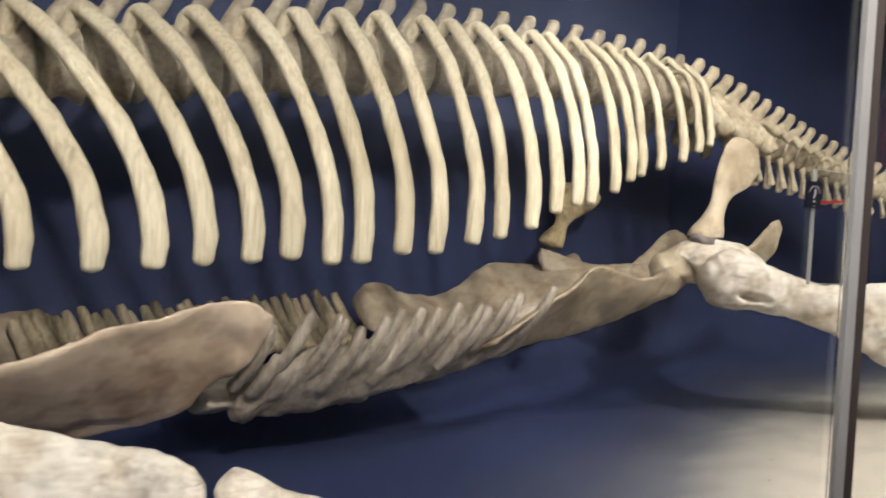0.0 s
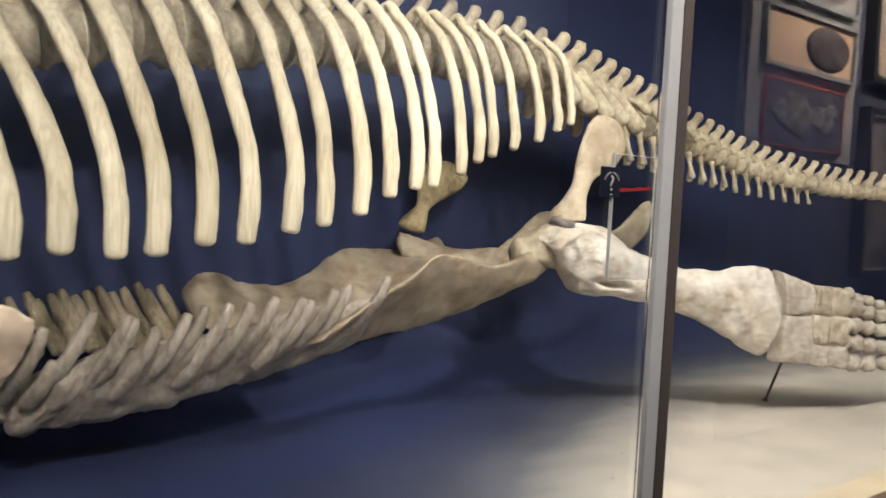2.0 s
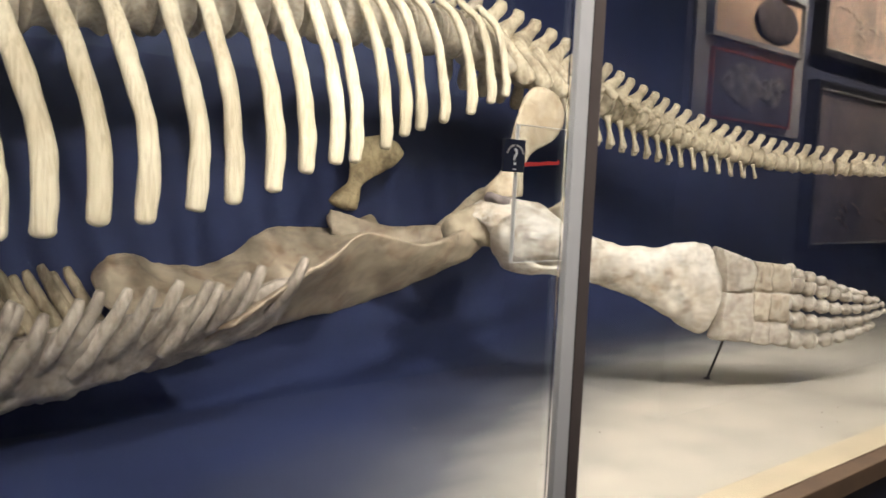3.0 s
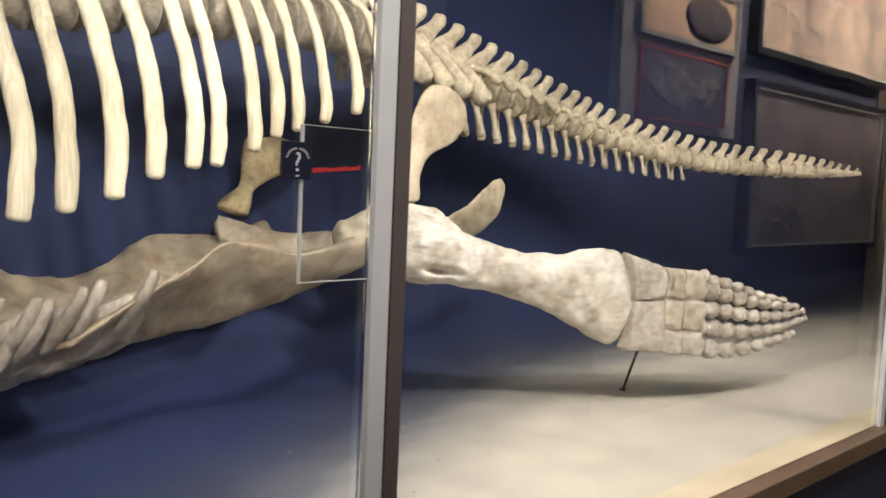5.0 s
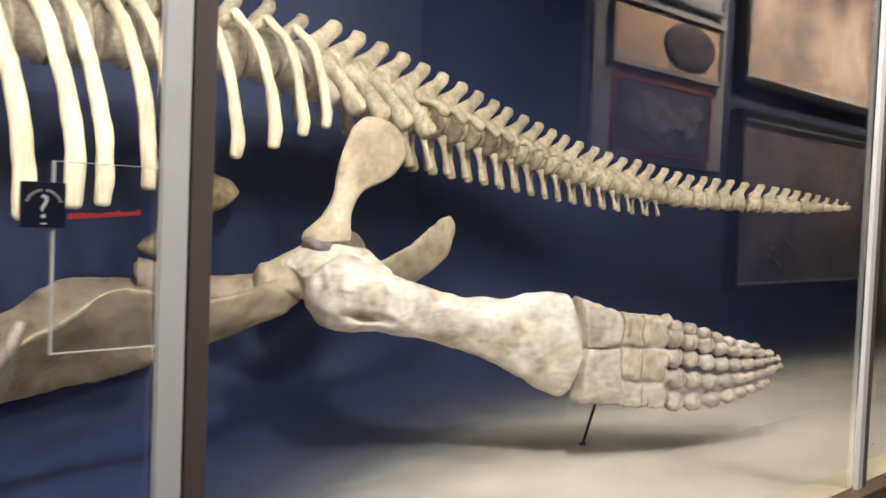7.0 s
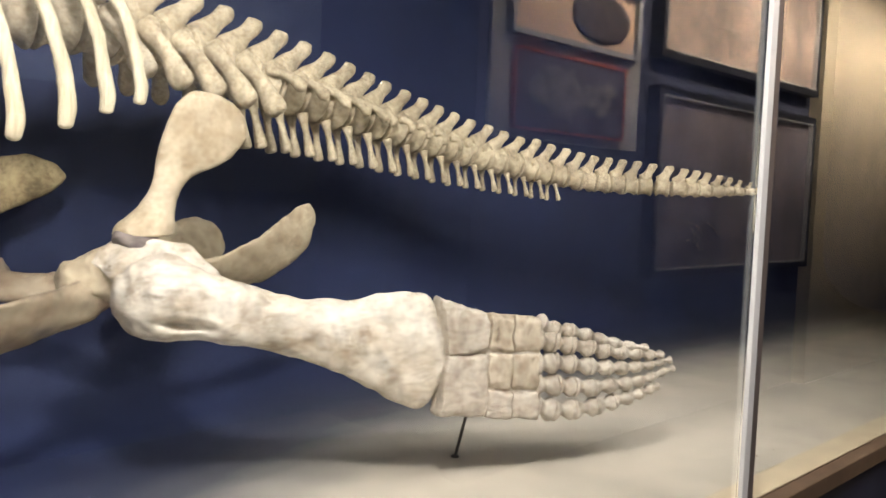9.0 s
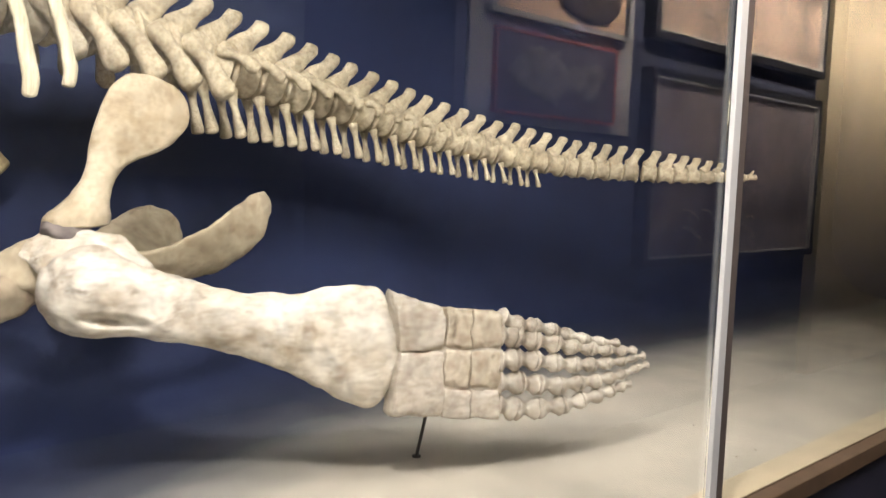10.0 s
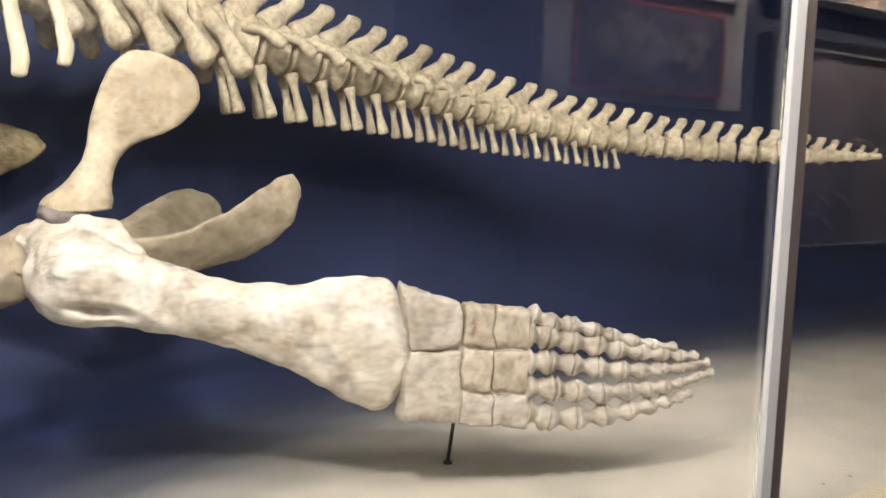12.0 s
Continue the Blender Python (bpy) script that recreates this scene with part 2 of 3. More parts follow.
def loft(name, mat, sections, n=16, sub=4, power=2.0, rough=0.0, freq=12.0, cap=0.5):
    """A solid through sections (centre, half axis, half axis); the ends are rounded."""
    rows = catmull([[*c, *a, *b] for c, a, b in sections], sub)

    def end(r0, r1):
        d = np.array(r0[:3]) - np.array(r1[:3])
        ln = np.linalg.norm(d)
        d = d / ln if ln > 1e-9 else d
        size = cap * min(np.linalg.norm(r0[3:6]), np.linalg.norm(r0[6:9]))
        res = []
        for k, f in ((0.55, 0.86), (0.87, 0.58), (1.0, 0.2)):
            q = np.array(r0)
            q[:3] += d * size * k
            q[3:] *= f
            res.append(q)
        return res

    rows = end(rows[0], rows[1])[::-1] + rows + end(rows[-1], rows[-2])
    verts, faces = [], []
    for r in rows:
        for k in range(n):
            t = 2 * math.pi * k / n
            c, s = math.cos(t), math.sin(t)
            c, s = math.copysign(abs(c) ** (2 / power), c), math.copysign(abs(s) ** (2 / power), s)
            p = r[:3] + r[3:6] * c + r[6:9] * s
            if rough:
                q = Vector(p) * freq
                p = p + np.array(noise.noise_vector(q)) * rough + np.array(noise.noise_vector(q * 3.1)) * rough * 0.45
            verts.append(p)
    m = len(rows)
    for i in range(m - 1):
        for k in range(n):
            k2 = (k + 1) % n
            faces.append((i * n + k, i * n + k2, (i + 1) * n + k2, (i + 1) * n + k))
    faces.append(tuple(range(n))[::-1])
    faces.append(tuple(range((m - 1) * n, m * n)))
    return mesh(name, verts, faces, mat)


def tube(name, mat, points, radii, side=(1, 0, 0), n=12, sub=4, rough=0.0, freq=14.0, cap=0.5):
    """A rod through points, with radii (along side, across); side is kept square to the rod."""
    pts = [Vector(p) for p in points]
    secs = []
    for i, p in enumerate(pts):
        d = (pts[min(i + 1, len(pts) - 1)] - pts[max(i - 1, 0)]).normalized()
        s = Vector(side)
        s = (s - d * s.dot(d)).normalized()
        b = d.cross(s)
        ra, rb = radii[i]
        secs.append((p, s * ra, b * rb))
    return loft(name, mat, secs, n, sub, 2.0, rough, freq, cap)


# ---- case: floor, back wall with cove, end wall, rim, posts, glass ----
WALL_Y, COVE, X0, X1, TOP = 2.25, 0.55, -6.0, 9.0, 3.2


def sweep(name, mat, profile, xa, xb, nx):
    verts, faces = [], []
    for i in range(nx + 1):
        x = xa + (xb - xa) * i / nx
        verts += [(x, y, z) for y, z in profile]
    n = len(profile)
    for i in range(nx):
        for k in range(n - 1):
            faces.append((i * n + k, (i + 1) * n + k, (i + 1) * n + k + 1, i * n + k + 1))
    return mesh(name, verts, faces, mat)


prof = [(0.03, 0.0)] + [(WALL_Y - COVE + COVE * math.sin(a), COVE - COVE * math.cos(a)) for a in [math.pi / 2 * i / 12 for i in range(13)]]
prof += [(WALL_Y, TOP), (WALL_Y + 0.12, TOP), (WALL_Y + 0.12, -0.12), (0.03, -0.12), (0.03, 0.0)]
tagged(new("backdrop", sweep("backdrop", SEABED, prof, X0, X1, 40)), "painted sea bed, sand blending up into a blue wall, body shade coloured in", "wall", kind="structure")
tagged(new("wall_east", box("wall_east", BLUE_WALL, (X1, 0.0, -0.5), (X1 + 0.12, WALL_Y + 0.12, TOP))), "blue painted end wall of the display case", "wall", kind="structure")
tagged(new("wall_west", box("wall_west", NAVY, (X0 - 0.12, 0.0, -0.5), (X0, WALL_Y + 0.12, TOP))), "dark blue end wall of the display case", "wall", kind="structure")

rim = thing("case_rim", "cream ledge and brown sill along the glass case", "ledge", kind="structure")
part("ledge", box("ledge", CREAM, (X0, 0.034, 0.0), (X1, 0.15, 0.03), 0.006), rim, "cream painted ledge inside the glass")
part("sill", box("sill", BROWN, (X0, -0.045, -0.03), (X1, 0.03, 0.034), 0.004), rim, "brown sill under the glass")
part("front_panel", box("front_panel", NAVY, (X0, -0.02, -0.55), (X1, 0.028, -0.031)), rim, "navy panel below the glass case")

POSTS = (-2.55, 0.0, 2.55, 5.10, 7.65)


def make_post():
    p = thing("glazing_post", "brushed aluminium glazing post between glass panes", "post", "posts of the glass case")
    part("bar", box("bar", ALU, (0.0, -0.006, 0.034), (0.040, 0.010, 3.15), 0.002), p)
    part("gasket", box("gasket", BLACK, (0.0405, -0.003, 0.034), (0.0445, 0.010, 3.15)), p, "black rubber gasket")
    part("cover", box("cover", BRONZE, (0.045, -0.004, 0.034), (0.080, 0.012, 3.15), 0.002), p, "dark bronze cover strip")
    return p


post = make_post()
post.matrix_basis = pose(POSTS[0], 0, 0)
for x in POSTS[1:]:
    copy_thing(post, pose(x, 0, 0))
for a, b in zip(POSTS, POSTS[1:] + (X1 + 0.05,)):
    g = thing("glass_pane", "clear glass pane of the display case", "glass", "panes of the glass case",
              me=box("glass_pane", GLASS, (a + 0.084, 0.012, 0.034), (b - 0.001, 0.020, 3.15)))
    g.visible_shadow = False

# ---- gallery behind the camera, seen only as reflections ----
GT = 4.4
def wall(name, mat, lo, hi, label, category="wall"):
    return tagged(new(name, box(name, mat, lo, hi)), label, category, kind="structure")


# lid, ceiling and floor are unseen, kept dark to hold bounced light down
wall("ceiling_case", CEIL, (X0 - 0.12, 0.0, TOP), (X1 + 0.12, WALL_Y + 0.12, TOP + 0.1), "unseen dark lid over the display case, cuts bounced light", "ceiling")
wall("wall_over_case", DARK_WALL, (X0 - 0.12, 0.0, TOP + 0.1), (X1 + 0.12, 0.12, GT), "dark wall over the display case")
wall("floor_gallery", GFLOOR, (X0 - 0.12, -5.0, -0.62), (12.2, 0.0, -0.55), "unseen dark linoleum gallery floor", "floor")
wall("floor_past_case", GFLOOR, (X1 + 0.12, 0.0, -0.62), (12.2, 2.4, -0.55), "unseen dark linoleum gallery floor", "floor")
wall("ceiling", CEIL, (X0 - 0.12, -5.0, GT), (12.2, 2.4, GT + 0.1), "unseen plain dark gallery ceiling, cuts bounced light", "ceiling")
wall("wall_gallery", DARK_WALL, (3.28, -2.0, -0.55), (12.2, -1.85, GT), "dark gallery wall hung with framed fossils")
wall("wall_south", GREY_WALL, (X0, -3.7, 1.5), (3.58, -3.58, GT), "pale grey wall of the next room")
wall("wall_dado", OLIVE_WALL, (X0, -3.71, 0.95), (3.59, -3.57, 1.5), "dark olive band on the wall of the next room")
wall("wall_wainscot", DARK_WALL, (X0, -3.72, -0.55), (3.6, -3.55, 0.95), "dark lower wall of the next room")
wall("wall_room_end", DARK_WALL, (3.6, -4.0, -0.55), (3.75, -2.0, GT), "dark side wall of the next room")
wall("wall_far_west", DARK_WALL, (X0 - 0.14, -3.7, -0.55), (X0 - 0.12, 0.0, GT), "dark end wall of the gallery")
wall("wall_far_north", DARK_WALL, (X1 + 0.12, 2.3, -0.55), (12.2, 2.4, GT), "dark gallery wall past the case")
# pale pier added so that the glass mirrors a bright strip at the right
wall("wall_pillar", CREAM, (7.5, -1.849, -0.55), (9.8, -1.74, GT), "added pale cream pier that mirrors as a bright strip")
we = tagged(new("wall_far_east"), "dark end wall of the gallery with a window", "wall", kind="structure")
WY0, WY1, WZ0, WZ1 = 0.70, 1.50, 3.05, 4.15
part("wall_below", box("wall_below", DARK_WALL, (12.0, -1.85, -0.55), (12.2, 2.3, WZ0)), we)
part("wall_above", box("wall_above", DARK_WALL, (12.0, -1.85, WZ1), (12.2, 2.3, GT)), we)
part("wall_side", box("wall_side", DARK_WALL, (12.0, -1.85, WZ0), (12.2, WY0, WZ1)), we)
part("wall_side", box("wall_side", DARK_WALL, (12.0, WY1, WZ0), (12.2, 2.3, WZ1)), we)

# ---- gallery display: framed fossils on the wall facing the case ----
def frame_box(name, mat, x0, x1, z0, z1, y0, y1, w):
    """Four mitred bars of a picture frame, in one mesh."""
    verts, faces = [], []
    for a0, a1, b0, b1 in ((x0, x1, z0, z0 + w), (x0, x1, z1 - w, z1), (x0, x0 + w, z0 + w, z1 - w), (x1 - w, x1, z0 + w, z1 - w)):
        i = len(verts)
        verts += [(a0, y0, b0), (a1, y0, b0), (a1, y1, b0), (a0, y1, b0), (a0, y0, b1), (a1, y0, b1), (a1, y1, b1), (a0, y1, b1)]
        faces += [(i, i + 1, i + 2, i + 3), (i + 7, i + 6, i + 5, i + 4), (i, i + 4, i + 5, i + 1), (i + 1, i + 5, i + 6, i + 2), (i + 2, i + 6, i + 7, i + 3), (i + 3, i + 7, i + 4, i)]
    return mesh(name, verts, faces, mat, False)


GY = -1.85
tagged(new("display_panel", box("display_panel", PANEL_GREY, (3.36, GY, 1.30), (4.78, GY + 0.02, 3.0))), "pale grey mounting panel on the gallery wall", "panel", kind="structure")


def fish_slab():
    o = thing("fossil_fish_slab", "dark slab with a pale fossil fish in a thin red frame", "fossil")
    part("slab", box("slab", SLATE, (3.55, GY + 0.02, 1.37), (4.57, GY + 0.045, 1.77)), o)
    part("frame", frame_box("frame", RED_FRAME, 3.53, 4.59, 1.35, 1.79, GY + 0.02, GY + 0.05, 0.016), o, "thin red frame")
    y = GY + 0.047
    part("fish_body", loft("fish_body", FOSSIL_FISH, [((3.63, y, 1.58), (0, 0, 0.02), (0, 0.008, 0)), ((3.70, y, 1.585), (0, 0, 0.075), (0, 0.016, 0)),
         ((3.82, y, 1.59), (0, 0, 0.12), (0, 0.022, 0)), ((3.95, y, 1.57), (0, 0, 0.135), (0, 0.022, 0)), ((4.06, y, 1.575), (0, 0, 0.105), (0, 0.018, 0)), ((4.13, y, 1.58), (0, 0, 0.055), (0, 0.010, 0))], 30, 8, 2, 0.022, 19), o)
    part("tail", loft("tail", FOSSIL_FISH, [((4.15, y, 1.585), (0, 0, 0.05), (0, 0.010, 0)), ((4.24, y, 1.575), (0, 0, 0.085), (0, 0.014, 0)), ((4.33, y, 1.57), (0, 0, 0.10), (0, 0.012, 0)),
         ((4.40, y, 1.60), (0, 0, 0.085), (0, 0.010, 0)), ((4.47, y, 1.63), (0, 0, 0.035), (0, 0.006, 0))], 30, 8, 2, 0.025, 22), o)
    for s in (-1, 1):
        part("fin", loft("fin", FOSSIL_FISH, [((3.98, y, 1.57 + 0.10 * s), (0.04, 0, 0), (0, 0.008, 0)), ((4.05, y, 1.57 + 0.15 * s), (0.02, 0, 0), (0, 0.006, 0))], 12, 5, 2, 0.012, 25), o)


def round_fossil(z0, z1, dark):
    o = thing("fossil_specimen", "dark rounded fossil on a framed tan board" if dark else "pale fossil on a framed grey board", "fossil")
    part("board", box("board", TAN if dark else PANEL_GREY, (3.50, GY + 0.02, z0), (4.66, GY + 0.04, z1)), o)
    part("frame", frame_box("frame", GREY_WALL, 3.47, 4.69, z0 - 0.03, z1 + 0.03, GY + 0.02, GY + 0.07, 0.03), o, "grey frame")
    zc = (z0 + z1) / 2
    part("fossil", loft("fossil", FOSSIL_DARK if dark else FOSSIL_PALE, [((4.02, GY + 0.05, zc), (0, 0, 0.05), (0, 0.02, 0)), ((4.12, GY + 0.05, zc), (0, 0, 0.12), (0, 0.03, 0)),
         ((4.30, GY + 0.05, zc), (0, 0, 0.15), (0, 0.035, 0)), ((4.48, GY + 0.05, zc), (0, 0, 0.12), (0, 0.03, 0)), ((4.56, GY + 0.05, zc), (0, 0, 0.05), (0, 0.02, 0))], 20, 3, 2, 0.01, 20), o)


fish_slab()
round_fossil(1.88, 2.22, True)
round_fossil(2.34, 2.72, False)


def slab_case(x0, x1, z0, z1, rock):
    o = thing("fossil_slab_case", "glazed wall case holding a large brown fossil slab", "display case")
    part("slab", box("slab", rock, (x0 + 0.05, GY, z0 + 0.05), (x1 - 0.05, GY + 0.05, z1 - 0.05)), o, "brown rock slab")
    part("frame", frame_box("frame", BLACK, x0, x1, z0, z1, GY, GY + 0.09, 0.05), o, "black case frame")
    part("moulding", frame_box("moulding", PANEL_GREY, x0 + 0.05, x1 - 0.05, z0 + 0.05, z1 - 0.05, GY + 0.05, GY + 0.085, 0.012), o, "pale inner moulding")
    rng = random.Random(int(z0 * 100))
    for q in range(11):
        # broken streaks and lumps of bone, mostly in the lower half of the far end
        u, v = rng.uniform(0.12, 0.92), rng.uniform(0.10, 0.62)
        p = Vector((x0 + (x1 - x0) * u, GY + 0.050, z0 + (z1 - z0) * v))
        d = Vector((rng.uniform(0.10, 0.30), 0, rng.uniform(-0.10, 0.05)))
        r = rng.uniform(0.008, 0.026)
        part("fossil_fragment", tube("fossil_fragment", FOSSIL_SLAB, [p - d * 0.6, p - d * 0.2 + Vector((0, 0, 0.02)), p + d * 0.3, p + d * 0.6 - Vector((0, 0, 0.03))], [(r * 0.4, 0.006), (r, 0.010), (r * 0.8, 0.010), (r * 0.3, 0.005)], (0, 0, 1), 8, 5, 0.02, 13), o)
    g = part("glazing", box("glazing", GLASS, (x0 + 0.05, GY + 0.086, z0 + 0.05), (x1 - 0.05, GY + 0.092, z1 - 0.05)), o, "clear glazing")
    g.visible_shadow = False


slab_case(4.92, 7.45, 0.48, 1.74, SLAB_SHADED)
slab_case(4.92, 7.45, 1.92, 3.1, SLAB_LIT)

win = thing("window_1", "bright daylight window at the corridor's end", "window", kind="structure")
part("outside", box("outside", DAY, (12.1, WY0, WZ0), (12.12, WY1, WZ1)), win, "bright leafy daylight")
part("window_frame", frame_box("window_frame", GREY_WALL, WY0, WY1, WZ0, WZ1, 0, 0.08, 0.06), win)
part("glazing_bar", box("glazing_bar", GREY_WALL, (WY0, 0.02, 3.58), (WY1, 0.05, 3.62)), win)
for bar in win.children[1:]:
    bar.matrix_basis = Matrix(((0, 1, 0, 12.0), (1, 0, 0, 0), (0, 0, 1, 0), (0, 0, 0, 1)))

# ---- the skeleton ----
skel = thing("marine_reptile_skeleton", "mounted cream fossil skeleton of a giant marine reptile over painted sand", "skeleton")

# spine line: x, y, height of centre, radius
SPINE = [(-2.69, 1.57, 1.059, 0.114), (-2.03, 1.57, 1.135, 0.114), (-1.492, 1.57, 1.2, 0.114), (-1.125, 1.57, 1.254, 0.114), (-0.575, 1.565, 1.349, 0.114),
         (-0.3, 1.565, 1.382, 0.112), (0.165, 1.57, 1.433, 0.106), (0.537, 1.575, 1.461, 0.103), (1.09, 1.585, 1.482, 0.099), (1.596, 1.635, 1.417, 0.095), (1.966, 1.67, 1.364, 0.089), (2.411, 1.69, 1.292, 0.078), (2.936, 1.675, 1.196, 0.068), (3.19, 1.615, 1.153, 0.062), (3.399, 1.545, 1.114, 0.056), (3.666, 1.43, 1.076, 0.051), (3.909, 1.29, 1.065, 0.047),
         (4.048, 1.11, 1.058, 0.04), (4.193, 1.01, 1.055, 0.032), (4.476, 0.868, 1.063, 0.012)]


def spine(x):
    xs = [p[0] for p in SPINE]
    return [float(np.interp(x, xs, [p[i] for p in SPINE])) for i in (1, 2, 3)]


def along(x):
    """Centre, direction and radius of the spine at x."""
    y, z, r = spine(x)
    y0, z0, _ = spine(x - 0.08)
    y1, z1, _ = spine(x + 0.08)
    return Vector((x, y, z)), Vector((0.16, y1 - y0, z1 - z0)).normalized(), r


def vertebrae():
    x = -2.6
    while x < 4.46:
        c, d, r = along(x)
        step = 0.131 if x < 1.75 else 0.122 - 0.022 * (x - 2.0) if x < 3.1 else 0.098 - 0.024 * (x - 3.1)
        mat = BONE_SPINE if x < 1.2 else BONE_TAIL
        h = step * 0.44
        side = Vector((0, 0, 1)).cross(d).normalized()
        up = d.cross(side)
        secs = []
        for u, k in ((-1, 0.92), (-0.84, 1.04), (-0.35, 0.84), (0.35, 0.84), (0.84, 1.04), (1, 0.92)):
            secs.append((c + d * h * u, side * r * k, up * r * k))
        v = part("vertebra", loft("vertebra", mat, secs, 20, 3, 2.0, 0.004, 22, 0.12), skel)
        # neural arch and spine, leaning towards the tail
        tall = r * (2.0 if x < 1.3 else 2.3 if x < 3.3 else 2.6)
        lean = d * (0.03 + r * 0.35) if x < 1.2 else d * r * (0.95 if x < 2.4 else 0.75)
        top = c + up * tall + lean
        w = min(h * 0.66, r * 0.62)
        pts = [c + up * r * 0.8 - d * h * 0.3, c + up * (r * 1.25) + lean * 0.25, c + up * (r + tall) * 0.5 + lean * 0.6, top - up * r * 0.15, top]
        part("neural_spine", tube("neural_spine", mat, pts, [(w * 1.5, r * 0.45), (w * 1.2, r * 0.26), (w * 0.9, r * 0.17), (w * 1.0, r * 0.2), (w * 0.85, r * 0.19)] if x > 1.2 else [(w * 0.8, r * 0.40), (w * 0.75, r * 0.25), (w * 0.7, r * 0.18), (w * 0.75, r * 0.2), (w * 0.7, r * 0.19)], d, 12, 3, 0.003, 25), v)
        if 1.12 < x < 3.45:
            # rib-like side processes, short and stout at the hip, swept back along the tail
            f = (x - 1.12) / 2.3
            ln = (0.20 if x < 1.75 else 0.195 - 0.10 * f if x < 2.4 else 0.15 - 0.09 * f)
            for s in (-1, 1):
                back = 0.45 if x < 1.75 else 0.75
                end = c + Vector((back * ln, s * ln * (1.0 if x < 1.75 else 0.85), -ln * (0.72 if x < 1.75 else 0.12)))
                st = c + up * r * 0.40 + Vector((0, s * r * 0.8, 0))
                q = (st + end) * 0.5 + up * 0.015
                ra = 0.037 if x < 1.75 else 0.028 - 0.016 * f
                part("side_process", tube("side_process", mat, [st, q, end - (end - st) * 0.12, end],
                     [(ra * 0.95, ra * 0.75), (ra * 0.80, ra * 0.65), (ra * 1.15, ra * 0.85), (ra * 0.95, ra * 0.7)], (0, 0, 1), 12, 4, 0.004, 25), v)
        if 1.72 < x < 3.50:
            # chevrons under the tail
            f = (x - 1.68) / 2.07
            ln = 0.205 - 0.135 * f
            for s in (-1, 1):
                st = c - up * r * 0.85 + Vector((-h * 0.6, s * r * 0.45, 0))
                end = st + Vector((ln * 0.20, s * 0.012, -ln * (0.86 if x > 1.75 else 0.7)))
                ra = 0.024 - 0.013 * f
                part("chevron", tube("chevron", mat, [st, st.lerp(end, 0.4), st.lerp(end, 0.85), end], [(ra * 1.2, ra), (ra * 0.60, ra * 0.55), (ra * 1.0, ra * 0.9), (ra * 1.1, ra * 0.95)],
                     (1, 0, 0), 10, 3, 0.002, 30), v)
        x += step * abs(d.x)


vertebrae()

# ribs: where each tip hangs
RIBS = [(-1.79, 1.055, 0.672), (-1.589, 1.06, 0.674), (-1.424, 1.07, 0.67), (-1.273, 1.088, 0.677), (-1.139, 1.104, 0.691), (-1.006, 1.11, 0.697), (-0.874, 1.145, 0.706),
        (-0.728, 1.18, 0.692), (-0.6, 1.226, 0.699), (-0.472, 1.195, 0.73), (-0.345, 1.195, 0.732), (-0.198, 1.195, 0.768), (-0.078, 1.2, 0.791), (0.049, 1.186, 0.833),
        (0.169, 1.2, 0.889), (0.309, 1.241, 0.923), (0.397, 1.256, 0.934), (0.535, 1.27, 0.984), (0.612, 1.265, 1.035), (0.728, 1.315, 1.065), (0.844, 1.32, 1.099),
        (0.982, 1.322, 1.143), (1.109, 1.342, 1.198), (1.23, 1.38, 1.236)]


def ribs():
    """Each rib hangs almost plumb from its tip upwards, then arches in to the spine."""
    rng = random.Random(7)
    for x, y, z in RIBS:
        f = min(1.0, max(0.0, (x + 0.3) / 1.55))
        rake = -0.19 * max(0.0, -0.2 - x)
        xh = x - 0.085 + rake
        ys, zs, r = spine(xh)
        top = zs + 0.145 - 0.035 * f
        tall, inward = top - z, ys - 0.10 - y
        wob = rng.uniform(-0.006, 0.006)
        pts = [(xh - 0.01, ys - 0.045, zs + 0.075), (xh, ys - 0.075, top - 0.022)]
        for u, dx, v in ((1.0, -0.070, 1.0), (0.93, -0.060, 0.80), (0.82, -0.050, 0.54 - 0.16 * f), (0.67, -0.034, 0.33 - 0.16 * f), (0.50, -0.012 - 0.008 * f, 0.18 - 0.10 * f),
                         (0.30, 0.008 - 0.012 * f + wob, 0.06), (0.12, 0.005 + wob * 0.5, 0.0), (0.0, 0.0, 0.0)):
            pts.append((x + dx + rake * u ** 1.7, y + inward * v, z + tall * u))
        size = (1.0 - 0.38 * f) * rng.uniform(0.94, 1.06)
        w = [(0.026, 0.020), (0.030, 0.022), (0.033, 0.023), (0.033, 0.023), (0.032, 0.022), (0.031, 0.021), (0.032, 0.022), (0.033, 0.023), (0.035, 0.026), (0.031, 0.024)]
        part("rib", tube("rib", BONE_RIB, pts, [(a * size, b * size) for a, b in w], (1, 0.15, 0), 14, 5, 0.005, 13, 0.75), skel)


ribs()


# ---- pelvis and hind limb ----
def V(*a):
    return Vector(a)


